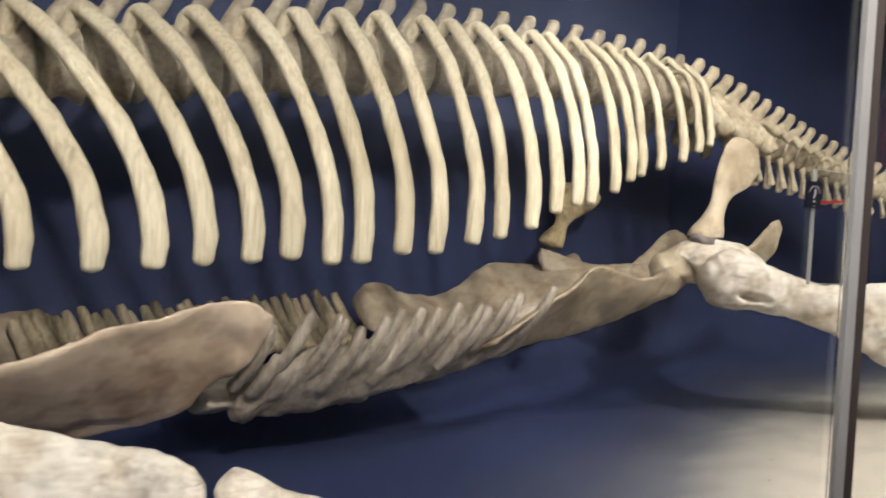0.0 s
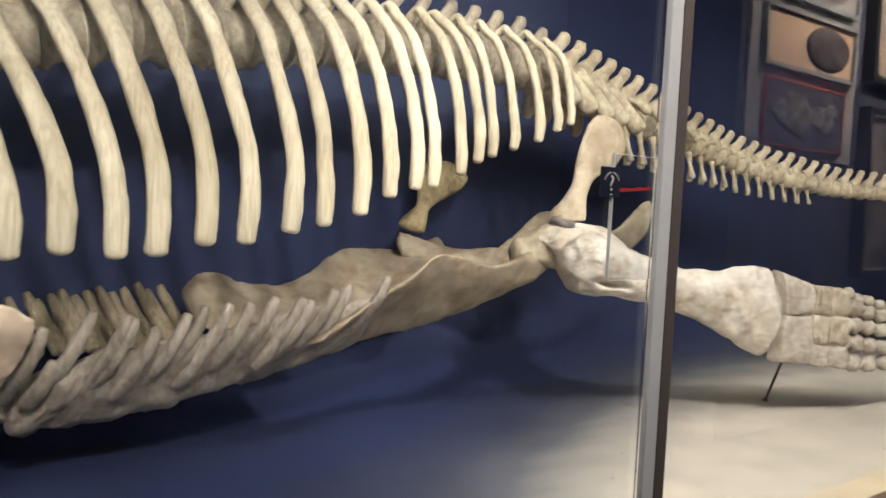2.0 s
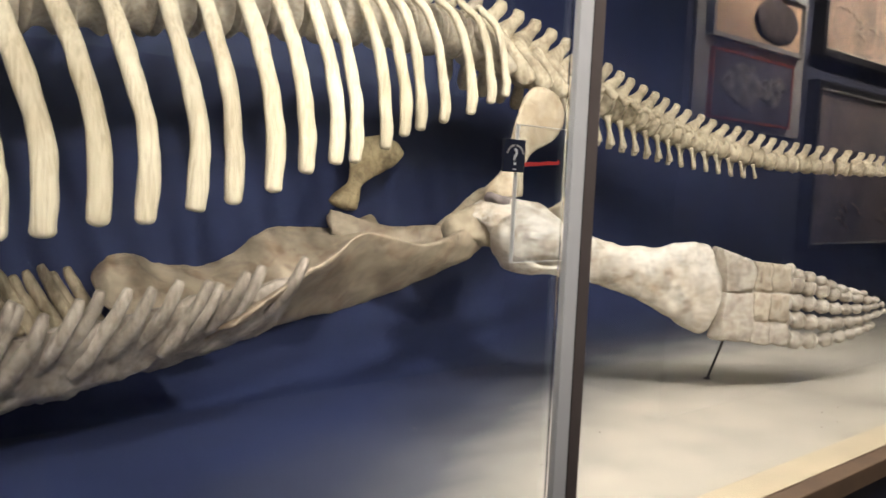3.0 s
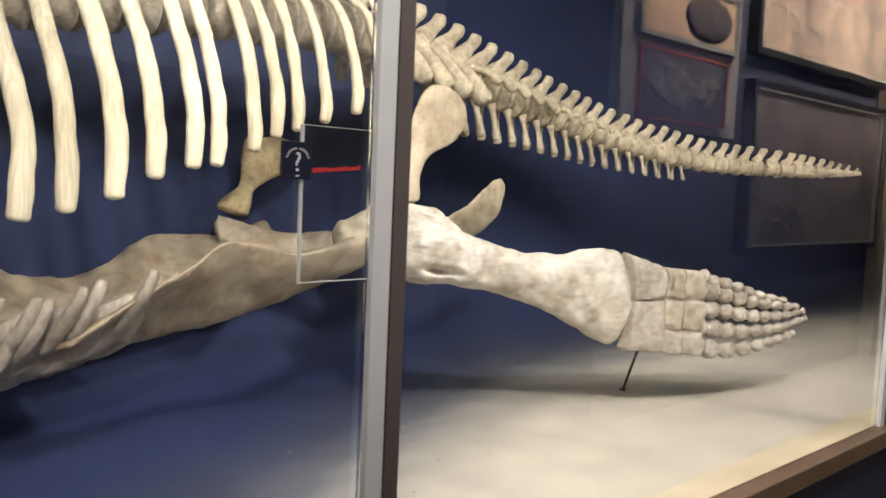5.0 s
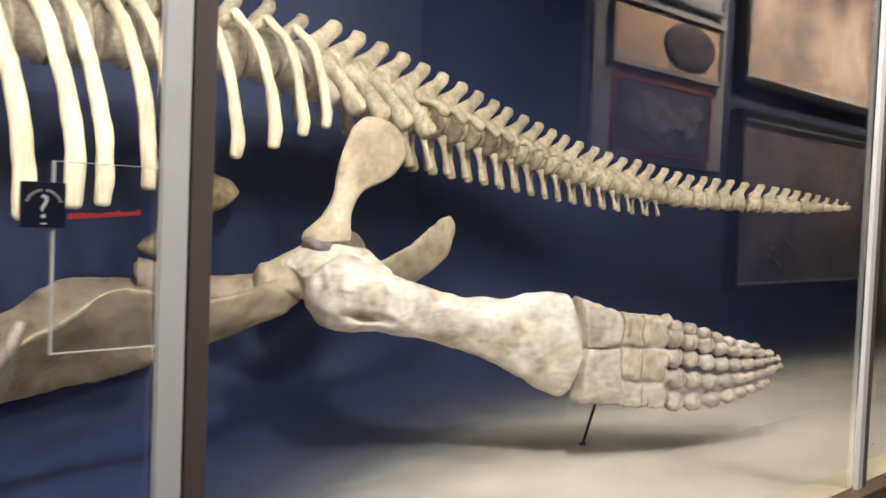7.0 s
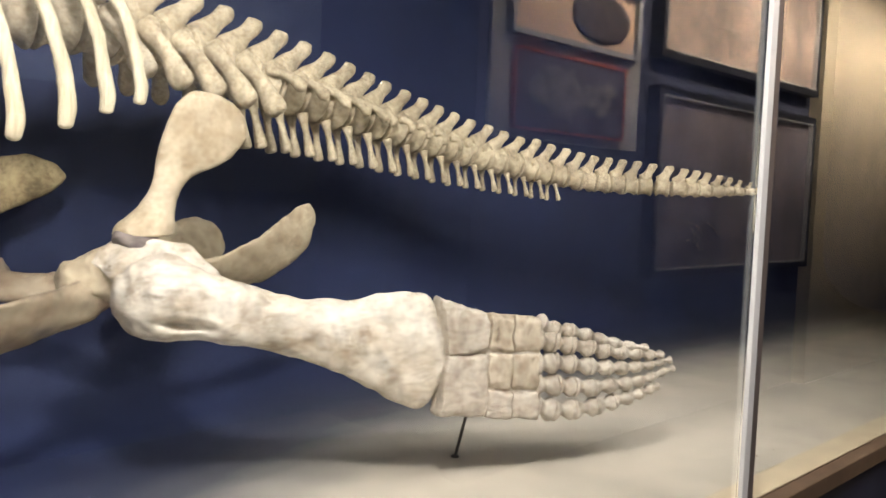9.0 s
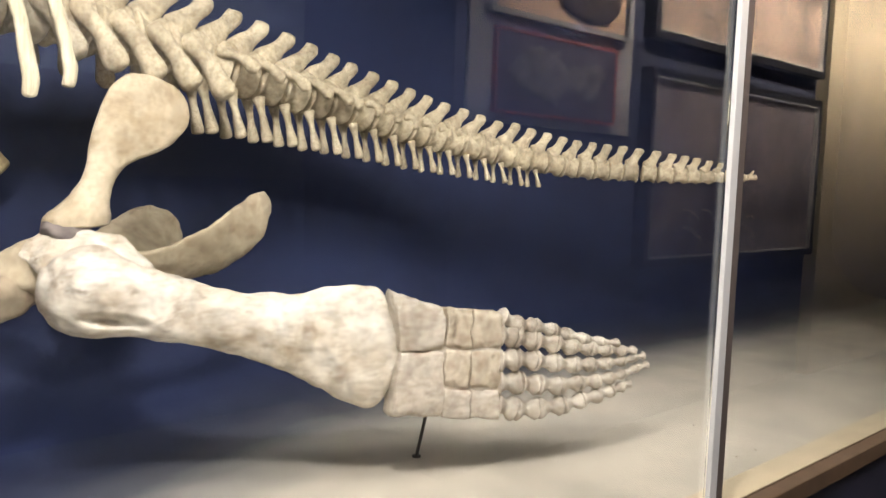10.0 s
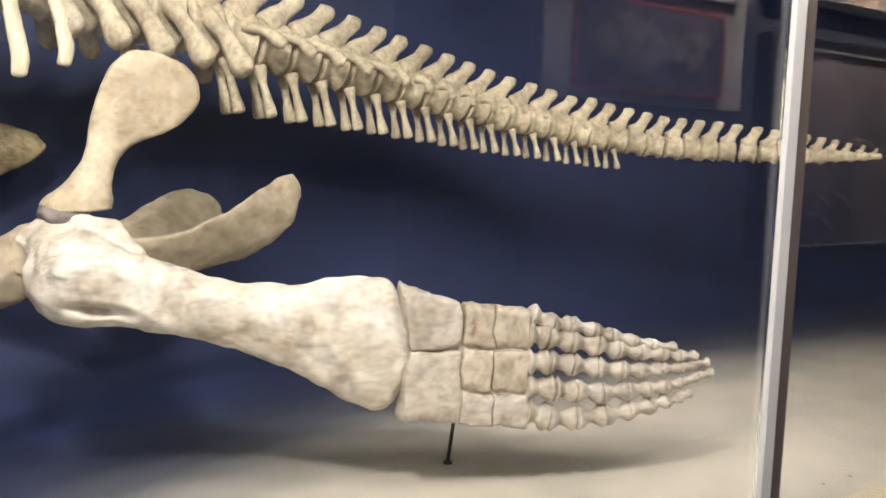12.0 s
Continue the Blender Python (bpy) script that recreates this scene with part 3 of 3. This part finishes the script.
def plate(name, mat, rows, parent, label="", n=40, sub=10, rough=0.011, freq=10, power=2.2, cap=0.4):
    """A bone plate: rows of (upper edge, lower edge, thickness)."""
    secs = []
    mids = [(V(*a) + V(*b)) / 2 for a, b, _ in rows]
    for i, (a, b, t) in enumerate(rows):
        d = (mids[min(i + 1, len(rows) - 1)] - mids[max(i - 1, 0)]).normalized()
        half = (V(*a) - V(*b)) / 2
        nrm = d.cross(half).normalized()
        secs.append((mids[i], half, nrm * t / 2))
    # rounded ends
    for e, q in ((0, 1), (-1, -2)):
        m, h, w = secs[e]
        d = (m - secs[q][0]).normalized()
        extra = [(m + d * h.length * 0.22, h * 0.80, w * 0.9), (m + d * h.length * 0.34, h * 0.50, w * 0.75)]
        secs = extra[::-1] + secs if e == 0 else secs + extra
    return part(name, loft(name, mat, secs, n, sub, power, rough, freq, cap), parent, label)


def ilium(at, mirror, mat):
    rows = [(1.215, 0.855, 0.098, 0.062), (1.222, 0.880, 0.096, 0.060), (1.25, 0.93, 0.062, 0.042), (1.275, 0.975, 0.050, 0.034), (1.315, 1.035, 0.066, 0.030), (1.372, 1.105, 0.104, 0.028),
            (1.425, 1.170, 0.128, 0.026), (1.452, 1.222, 0.122, 0.024), (1.468, 1.258, 0.094, 0.021), (1.476, 1.278, 0.050, 0.016)]
    secs = []
    for x, z, a, b in rows:
        tilt = 0.34 if z > 1.05 else 0.0
        secs.append((at(x, z), V(a, 0.0, -a * tilt), V(0, b * mirror, 0)))
    part("ilium", loft("ilium", mat, secs, 28, 8, 2.0, 0.006, 14, 0.12), skel, "paddle-shaped hip blade of pale bone")


ilium(lambda x, z: V(x + 0.040, 1.39, z - 0.028 + 0.06 * (z - 0.855)), 1, BONE_ILIUM)
# the far hip blade leans the other way, against the wall
part("ilium", loft("ilium", BONE_OCHRE, [(V(0.893, 2.012, 0.751), V(0.072, 0, -0.022), V(0, 0.0429, 0)), (V(0.913, 2.012, 0.789), V(0.066, 0, -0.01), V(0, 0.0381, 0)), (V(0.964, 2.023, 0.847), V(0.0324, 0, -0.0095), V(0, 0.0286, 0)),
     (V(1.034, 2.071, 0.918), V(0.0726, 0, -0.0387), V(0, 0.0271, 0)), (V(1.098, 2.072, 0.991), V(0.1209, 0, -0.0580), V(0, 0.0251, 0)), (V(1.173, 2.089, 1.025), V(0.1166, 0, -0.0340), V(0, 0.0214, 0)),
     (V(1.207, 2.094, 1.052), V(0.0585, 0, -0.0195), V(0, 0.0156, 0))], 18, 5, 2, 0.004, 14), skel, "far hip blade of brownish bone")

# socket mass below the blade, then the ischium swept up and back
part("hip_socket", loft("hip_socket", BONE_HIP, [(V(1.044, 1.468, 0.677), V(0, 0, 0.0582), V(0, 0.0485, 0)), (V(1.133, 1.438, 0.698), V(0, 0, 0.0828), V(0, 0.0779, 0)), (V(1.228, 1.385, 0.728), V(0, 0, 0.1024), V(0, 0.0975, 0)),
     (V(1.307, 1.389, 0.720), V(0, 0, 0.0684), V(0, 0.0781, 0)), (V(1.368, 1.409, 0.702), V(0, 0, 0.0391), V(0, 0.0586, 0))], 40, 9, 2, 0.016, 15), skel)
plate("ischium", BONE_HIP, [((1.291, 1.459, 0.745), (1.311, 1.484, 0.642), 0.058), ((1.443, 1.472, 0.729), (1.475, 1.549, 0.616), 0.049), ((1.609, 1.472, 0.753), (1.684, 1.589, 0.606), 0.041),
      ((1.782, 1.486, 0.831), (1.871, 1.576, 0.659), 0.039), ((1.900, 1.505, 0.908), (1.974, 1.541, 0.748), 0.035), ((1.962, 1.507, 0.927), (2.009, 1.523, 0.842), 0.028)], skel, "curved hip plate of mottled bone")
plate("ischium", BONE_HIP, [((1.363, 1.905, 0.671), (1.380, 1.785, 0.584), 0.049), ((1.509, 1.947, 0.743), (1.568, 1.830, 0.602), 0.044), ((1.644, 1.974, 0.822), (1.757, 1.901, 0.636), 0.039),
      ((1.758, 1.995, 0.851), (1.882, 1.967, 0.712), 0.034), ((1.820, 1.999, 0.838), (1.892, 1.988, 0.770), 0.025)], skel, "far hip plate of mottled bone")

plate("pubis", BONE_GIRDLE, [((1.132, 1.419, 0.698), (1.151, 1.444, 0.581), 0.078), ((1.034, 1.397, 0.673), (1.032, 1.452, 0.538), 0.068), ((0.826, 1.299, 0.641), (0.828, 1.429, 0.482), 0.047),
      ((0.660, 1.243, 0.647), (0.659, 1.438, 0.432), 0.039), ((0.555, 1.255, 0.677), (0.533, 1.485, 0.383), 0.038), ((0.424, 1.222, 0.687), (0.378, 1.473, 0.370), 0.038),
      ((0.283, 1.195, 0.623), (0.203, 1.459, 0.353), 0.038), ((0.118, 1.197, 0.526), (0.030, 1.450, 0.336), 0.036), ((-0.033, 1.220, 0.430), (-0.087, 1.439, 0.308), 0.032)], skel, "broad grey-brown pelvic plate with a raised edge")
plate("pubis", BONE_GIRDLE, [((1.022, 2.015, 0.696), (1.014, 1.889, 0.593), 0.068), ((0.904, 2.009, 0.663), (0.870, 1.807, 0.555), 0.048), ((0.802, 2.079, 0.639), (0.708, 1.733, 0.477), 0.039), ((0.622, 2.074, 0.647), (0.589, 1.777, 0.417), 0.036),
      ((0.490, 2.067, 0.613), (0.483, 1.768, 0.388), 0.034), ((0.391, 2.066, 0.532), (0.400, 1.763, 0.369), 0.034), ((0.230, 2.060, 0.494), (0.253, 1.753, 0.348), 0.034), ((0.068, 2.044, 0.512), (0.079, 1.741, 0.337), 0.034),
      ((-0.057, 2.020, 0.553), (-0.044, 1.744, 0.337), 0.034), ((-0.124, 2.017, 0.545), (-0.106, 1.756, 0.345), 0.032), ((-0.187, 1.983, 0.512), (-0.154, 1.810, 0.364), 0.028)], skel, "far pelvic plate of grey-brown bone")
plate("pelvic_bridge", BONE_GIRDLE, [((0.842, 2.013, 0.723), (0.817, 1.949, 0.624), 0.048), ((0.956, 1.956, 0.686), (0.954, 1.875, 0.583), 0.043), ((1.119, 1.901, 0.663), (1.121, 1.825, 0.569), 0.044), ((1.259, 1.765, 0.680), (1.258, 1.687, 0.583), 0.049),
      ((1.357, 1.630, 0.692), (1.355, 1.576, 0.604), 0.058)], skel)


def limb_bone(name, rows, label):
    secs = []
    for i, (x, y, z, h, t) in enumerate(rows):
        j, k = max(i - 1, 0), min(i + 1, len(rows) - 1)
        d = (V(*rows[k][:3]) - V(*rows[j][:3])).normalized()
        a = V(0, 0, 1)
        b = d.cross(a).normalized()
        secs.append((V(x, y, z), a * h, b * t))
    return part(name, loft(name, BONE_LIMB, secs, 84, 18, 2.0, 0.012, 9, 0.35), skel, label)


femur = limb_bone("femur", [(1.126, 1.271, 0.653, 0.068, 0.068), (1.159, 1.259, 0.649, 0.102, 0.098), (1.225, 1.225, 0.646, 0.125, 0.117), (1.311, 1.189, 0.633, 0.115, 0.103), (1.409, 1.142, 0.603, 0.100, 0.083), (1.533, 1.078, 0.570, 0.094, 0.067),
                    (1.685, 1.005, 0.533, 0.106, 0.059), (1.813, 0.939, 0.502, 0.152, 0.057), (1.908, 0.895, 0.481, 0.187, 0.055), (1.975, 0.866, 0.469, 0.192, 0.051), (2.012, 0.852, 0.469, 0.162, 0.045), (2.032, 0.842, 0.471, 0.098, 0.039)],
          "long whitish thigh bone with a rounded head")
part("femur_neck", loft("femur_neck", BONE_LIMB, [(V(1.150, 1.40, 0.775), V(0.050, 0, 0.040), V(0, 0.05, 0)), (V(1.195, 1.34, 0.758), V(0.075, 0, 0.060), V(0, 0.075, 0)), (V(1.245, 1.28, 0.722), V(0.088, 0, 0.080), V(0, 0.08, 0)),
     (V(1.30, 1.22, 0.684), V(0.065, 0, 0.072), V(0, 0.07, 0)), (V(1.37, 1.165, 0.652), V(0.03, 0, 0.045), V(0, 0.04, 0))], 48, 10, 2, 0.012, 15), skel, "whitish plaster bridging hip and thigh bone")
part("joint_pad", loft("joint_pad", JOINT, [(V(1.225, 1.385, 0.832), V(0.066, 0, 0), V(0, 0.050, 0)), (V(1.222, 1.380, 0.812), V(0.070, 0, 0), V(0, 0.055, 0)), (V(1.225, 1.370, 0.790), V(0.060, 0, 0), V(0, 0.052, 0))],
     30, 6, 2, 0.010, 22), skel, "dark grey filler under the hip blade")
# a dark slot under the head of the thigh bone, between two ridges
for v in femur.data.vertices:
    x, z = v.co.x, v.co.z
    if v.co.y < 1.24 and 1.09 < x < 1.59:
        mid = 0.585 - 0.16 * (x - 1.185)
        along_slot = math.exp(-((x - 1.255) / 0.062) ** 2)
        v.co.y += 0.055 * along_slot * math.exp(-((z - mid) / 0.013) ** 2)
        v.co.y -= 0.014 * math.exp(-((x - 1.255) / 0.07) ** 2) * math.exp(-((z - 0.695) / 0.04) ** 2)
    v.co.z += 0.010 * math.exp(-((x - 1.275) / 0.05) ** 2) * max(0.0, z - 0.68) / 0.08
limb_bone("humerus", [(-2.460, 1.376, 0.496, 0.071, 0.071), (-2.277, 1.237, 0.456, 0.109, 0.099), (-2.072, 1.090, 0.409, 0.087, 0.078), (-1.826, 0.904, 0.309, 0.095, 0.057), (-1.637, 0.801, 0.226, 0.140, 0.054), (-1.458, 0.773, 0.157, 0.157, 0.053),
                      (-1.335, 0.655, 0.145, 0.151, 0.048), (-1.290, 0.638, 0.138, 0.124, 0.042)], "long whitish upper arm bone")


def py(x):
    return 0.818 - 0.352 * (x - 2.04)


def block(name, quad, t, mat=BONE_PADDLE, plane=py):
    """A rounded block of bone in the paddle's plane, from four corners (x, z)."""
    (x0, z0), (x1, z1), (x2, z2), (x3, z3) = quad
    secs = []
    for u, k in ((0.01, 0.975), (0.07, 1.015), (0.5, 0.985), (0.93, 1.015), (0.99, 0.975)):
        a = V(x0 + (x1 - x0) * u, 0, z0 + (z1 - z0) * u)
        b = V(x3 + (x2 - x3) * u, 0, z3 + (z2 - z3) * u)
        a.y, b.y = plane(a.x), plane(b.x)
        h = (a - b) / 2
        secs.append(((a + b) / 2, h * k * 1.015, V(0.34, 0.94, 0) * t * k))
    return part(name, loft(name, mat, secs, 36, 8, 4.6, 0.009, 21, 0.10), skel)


block("tibia", [(2.004, 0.644), (2.171, 0.593), (2.174, 0.461), (2.034, 0.459)], 0.046)
block("fibula", [(2.034, 0.459), (2.175, 0.457), (2.183, 0.238), (2.010, 0.253)], 0.046)
for xa, xb in ((2.182, 2.268), (2.272, 2.372)):
    for k, (za, zb) in enumerate(((0.589, 0.464), (0.460, 0.336), (0.331, 0.232))):
        dz = 0.10 * (xb - 2.182)
        block("tarsal", [(xa, za - 0.10 * (xa - 2.182)), (xb, za - dz), (xb, zb - dz), (xa, zb - 0.10 * (xa - 2.182))], 0.040, BONE_TARSAL if k < 2 else BONE_PADDLE)

part("joint_filler", loft("joint_filler", BONE_PADDLE, [(V(x, py(x), (zu + zl) / 2), V(0, 0, (zu - zl) / 2), V(0.34, 0.94, 0) * 0.027) for x, zu, zl in
     ((2.081, 0.582, 0.282), (2.141, 0.583, 0.267), (2.221, 0.569, 0.248), (2.320, 0.555, 0.234), (2.374, 0.541, 0.234))], 20, 4, 3.2, 0.003, 22, 0.2), skel, "plaster filling between the paddle bones")

DIGITS = [
    [(2.379, 0.553), (2.446, 0.524), (2.502, 0.518), (2.573, 0.501), (2.630, 0.483), (2.701, 0.464), (2.759, 0.451), (2.840, 0.441)],
    [(2.371, 0.496), (2.430, 0.486), (2.505, 0.468), (2.584, 0.455), (2.649, 0.441), (2.722, 0.428), (2.791, 0.421), (2.852, 0.414), (2.907, 0.412)],
    [(2.371, 0.408), (2.438, 0.408), (2.509, 0.399), (2.588, 0.385), (2.663, 0.375), (2.731, 0.370), (2.794, 0.372), (2.855, 0.375), (2.904, 0.383), (2.949, 0.391)],
    [(2.367, 0.334), (2.457, 0.324), (2.523, 0.315), (2.608, 0.305), (2.686, 0.310), (2.754, 0.312), (2.808, 0.317), (2.863, 0.327), (2.917, 0.344), (2.967, 0.358)],
    [(2.369, 0.259), (2.443, 0.235), (2.528, 0.230), (2.622, 0.233), (2.700, 0.244), (2.763, 0.256), (2.817, 0.269), (2.862, 0.280), (2.897, 0.293)]]
for j, dig in enumerate(DIGITS):
    for i, ((xa, za), (xb, zb)) in enumerate(zip(dig, dig[1:])):
        a, b = V(xa, py(xa), za), V(xb, py(xb), zb)
        f = i / 9
        r = (0.043 if j else 0.033) * (1 - 0.72 * f ** 0.9)
        d = b - a
        pts = [a + d * 0.02, a + d * 0.13, a + d * 0.5, a + d * 0.87, a + d * 0.98]
        part("phalanx", tube("phalanx", BONE_PADDLE, pts, [(r * 0.86, r * 0.86), (r * 1.06, r * 1.06), (r * 0.56, r * 0.58), (r * 1.0, r * 1.02), (r * 0.84, r * 0.82)], (0, 0, 1), 16, 5, 0.0045, 26, 0.2), skel)

# start of the front paddle beyond the upper arm
limb_bone("forearm_bone", [(-1.249, 0.630, 0.202, 0.050, 0.037), (-1.221, 0.619, 0.194, 0.081, 0.042), (-1.171, 0.602, 0.176, 0.087, 0.042), (-1.097, 0.575, 0.149, 0.072, 0.040), (-1.024, 0.526, 0.141, 0.062, 0.038)], "short whitish forearm bone")
block("forearm_bone", [(-1.272, 0.134), (-1.09, 0.106), (-1.09, 0.022), (-1.286, 0.005)], 0.046, BONE_LIMB, plane=lambda x: 0.627 - 0.36 * (x + 1.272))
part("support_rod", tube("support_rod", STEEL, [(2.324, 1.022, 0.0), (2.294, 0.955, 0.15), (2.262, 0.885, 0.300)], [(0.006, 0.006)] * 3, (1, 0, 0), 10, 1), skel, "thin dark steel support rod")
part("rod_clamp", tube("rod_clamp", STEEL, [(2.262, 0.895, 0.298), (2.262, 0.745, 0.298)], [(0.010, 0.010)] * 2, (1, 0, 0), 10, 1), skel, "steel clamp behind the paddle")
part("rod_foot", tube("rod_foot", STEEL, [(2.324, 1.022, 0.0), (2.324, 1.022, 0.006)], [(0.016, 0.016)] * 2, (1, 0, 0), 12, 1, cap=0.1), skel, "round steel foot of the rod")

# ---- belly ribs ----
BELLY = [(-0.892, 0.498), (-0.783, 0.535), (-0.687, 0.521), (-0.658, 0.512), (-0.601, 0.484), (-0.515, 0.516), (-0.478, 0.539), (-0.393, 0.541), (-0.328, 0.54), (-0.239, 0.555), (-0.157, 0.552), (-0.129, 0.543), (-0.042, 0.572), (0.024, 0.586), (0.16, 0.611)]


FAR_BELLY = [(-1.46 + 0.0415 * i, 0.425 + 0.013 * (i % 3) + 0.0026 * i) for i in range(29)]


def keel(x):
    return float(np.interp(x, [-1.54, -1.03, -0.53, 0.05, 0.34], [0.185, 0.202, 0.217, 0.327, 0.388]))


def belly():
    rng = random.Random(3)
    for s in (-1, 1):
        for i, (x, z) in enumerate(BELLY if s < 0 else FAR_BELLY):
            for extra in (0,) if s > 0 or x > -0.05 or i % 3 else (0, 1):
                xt = x + 0.032 * extra + rng.uniform(-0.012, 0.012)
                zt = z - 0.075 * extra - (rng.uniform(0, 0.05) if extra else 0.0)
                out = 0.40 - 0.05 * extra
                k, zr = 1.58, keel(xt - 0.1) + 0.03
                drop = max(zt - zr, 0.08)
                # each rod runs down, inwards and a little forwards until it meets the keel
                pts = []
                for u in (0.0, 0.10, 0.3, 0.5, 0.72):
                    fore = -0.36 * drop * u if s < 0 else 0.42 * drop * u
                    pts.append((xt + fore, k + s * (out - 0.85 * drop * u ** 2.0), zt - drop * u))
                part("belly_rib", tube("belly_rib", BONE_BELLY if s < 0 else BONE_TAN, pts, [(0.014, 0.013), (0.019, 0.016), (0.022, 0.018), (0.025, 0.020), (0.024, 0.020)], (1, 0, 0.3), 10, 4, 0.004, 18), skel)


belly()
part("belly_keel", loft("belly_keel", BONE_BELLY, [(V(x, 1.56, keel(x) + 0.035), V(0, 0.19, 0), V(0, 0, 0.043)) for x in (-1.01, -0.95, -0.62, -0.34, -0.10, 0.06)], 24, 8, 2, 0.016, 14), skel, "fused belly bones along the keel")
plate("belly_plate", BONE_BELLY, [((x + 0.02, 1.232 + 0.03 * k, keel(x) + 0.215 - 0.035 * k), (x - 0.05, 1.43, keel(x) - 0.025), 0.085) for x, k in ((-0.86, 1.6), (-0.76, 0.3), (-0.62, 0), (-0.44, 0), (-0.20, 0), (-0.01, 0.3), (0.14, 0.8))],
      skel, "fused lower belly bones", 40, 14, 0.016, 15)
plate("coracoid", BONE_BROWN, [((-2.542, 1.268, 0.269), (-2.545, 1.666, 0.099), 0.051), ((-2.022, 1.156, 0.342), (-2.022, 1.555, 0.151), 0.048), ((-1.602, 1.083, 0.434), (-1.536, 1.466, 0.157), 0.047), ((-1.364, 1.061, 0.518), (-1.282, 1.421, 0.177), 0.045),
      ((-1.185, 1.051, 0.565), (-1.127, 1.319, 0.235), 0.041), ((-1.075, 1.060, 0.580), (-1.064, 1.242, 0.321), 0.039), ((-1.008, 1.068, 0.575), (-1.011, 1.200, 0.360), 0.035), ((-0.969, 1.080, 0.552), (-0.974, 1.164, 0.407), 0.028)], skel, "broad brown mottled shoulder plate")
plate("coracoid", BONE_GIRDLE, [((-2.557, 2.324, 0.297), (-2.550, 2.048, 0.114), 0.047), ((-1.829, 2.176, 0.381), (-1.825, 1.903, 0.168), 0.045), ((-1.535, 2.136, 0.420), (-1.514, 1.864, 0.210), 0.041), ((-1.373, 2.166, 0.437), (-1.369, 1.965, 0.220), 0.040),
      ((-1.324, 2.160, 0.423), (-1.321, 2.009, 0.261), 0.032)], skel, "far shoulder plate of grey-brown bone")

# ---- holder and sign on the glass ----
holder = thing("acrylic_holder", "clear acrylic sheet holder fixed on the glass", "holder")
part("sheet", box("sheet", ACRYLIC, (-0.1436, 0.006, 0.7287), (0.0043, 0.009, 0.9840)), holder).visible_shadow = False
for lo, hi in (((-0.1459, 0.004, 0.7269), (-0.1436, 0.012, 0.9849)), ((-0.1436, 0.004, 0.7274), (0.0043, 0.012, 0.7287)), ((-0.1436, 0.004, 0.9840), (0.0043, 0.012, 0.9849)), ((0.0043, 0.004, 0.7269), (0.0061, 0.012, 0.9849))):
    part("edge", box("edge", EDGE, lo, hi), holder, "polished edge, its highlight put into a pale colour")
sign = thing("question_sign", "small navy square sign with a white question mark on the glass", "sign")
part("board", box("board", SIGN_NAVY, (-0.1882, -0.002, 0.8964), (-0.1315, 0.0035, 0.9560), 0.001), sign)


def text(body, size, mat, at, parent, name):
    cu = bpy.data.curves.new(name, "FONT")
    cu.body, cu.size, cu.extrude, cu.align_x, cu.align_y = body, size, 0.0006, "CENTER", "CENTER"
    tmp = new("tmp", cu)
    me = bpy.data.meshes.new_from_object(tmp)
    bpy.data.objects.remove(tmp)
    me.materials.append(mat)
    ob = part(name, me, parent, "")
    ob.matrix_basis = pose(*at, 90, 0, 0)
    return ob


text("?", 0.044, WHITE, (-0.1599, -0.0035, 0.9225), sign, "question_mark")
for k in range(13):
    a = radians(160 - k * 140 / 12)
    if k == 6:
        continue
    o = part("letter_bar", box("letter_bar", PANEL_GREY, (-0.0015, -0.001, -0.0018), (0.0015, 0.0, 0.0018)), sign, "white lettering bar")
    o.matrix_basis = pose(-0.1599 + 0.0219 * math.cos(a), -0.003, 0.9244 + 0.021 * math.sin(a), 0, -(math.degrees(a) - 90), 0)
part("letter_bar", box("letter_bar", WHITE, (-0.1631, -0.004, 0.9006), (-0.1566, -0.003, 0.9029)), sign, "white lettering bar")
banner = thing("red_lettering", "line of small red lettering on the clear holder", "lettering")
rr = random.Random(5)
xx = -0.126
while xx < -0.032:
    w = rr.uniform(0.004, 0.0075)
    u = (xx + 0.126) / 0.1
    part("letter_bar", box("letter_bar", RED, (xx, 0.003, 0.908 + 0.009 * u), (xx + w, 0.0055, 0.908 + 0.009 * u + rr.uniform(0.005, 0.008))), banner)
    xx += w + 0.0012


# ---- crumbs on the painted sand ----
def crumbs():
    rng, verts, faces = random.Random(9), [], []
    for _ in range(34):
        x, y, r = rng.uniform(0.6, 3.6), rng.uniform(0.25, 1.2), rng.uniform(0.002, 0.0065)
        i = len(verts)
        for dx, dy, dz in ((1, 0, 0.2), (0.2, 1, 0.3), (-1, 0.1, 0.1), (-0.1, -1, 0.25), (0, 0, 1.0), (0, 0, -0.2)):
            verts.append((x + dx * r * rng.uniform(0.7, 1.3), y + dy * r * rng.uniform(0.7, 1.3), max(0.0, dz * r)))
        for a in range(4):
            faces += [(i + a, i + (a + 1) % 4, i + 4), (i + (a + 1) % 4, i + a, i + 5)]
    tagged(new("plaster_crumbs", mesh("plaster_crumbs", verts, faces, BONE_BELLY, False)), "small loose plaster crumbs lying on the painted sand", "crumbs", kind="stuff")


crumbs()
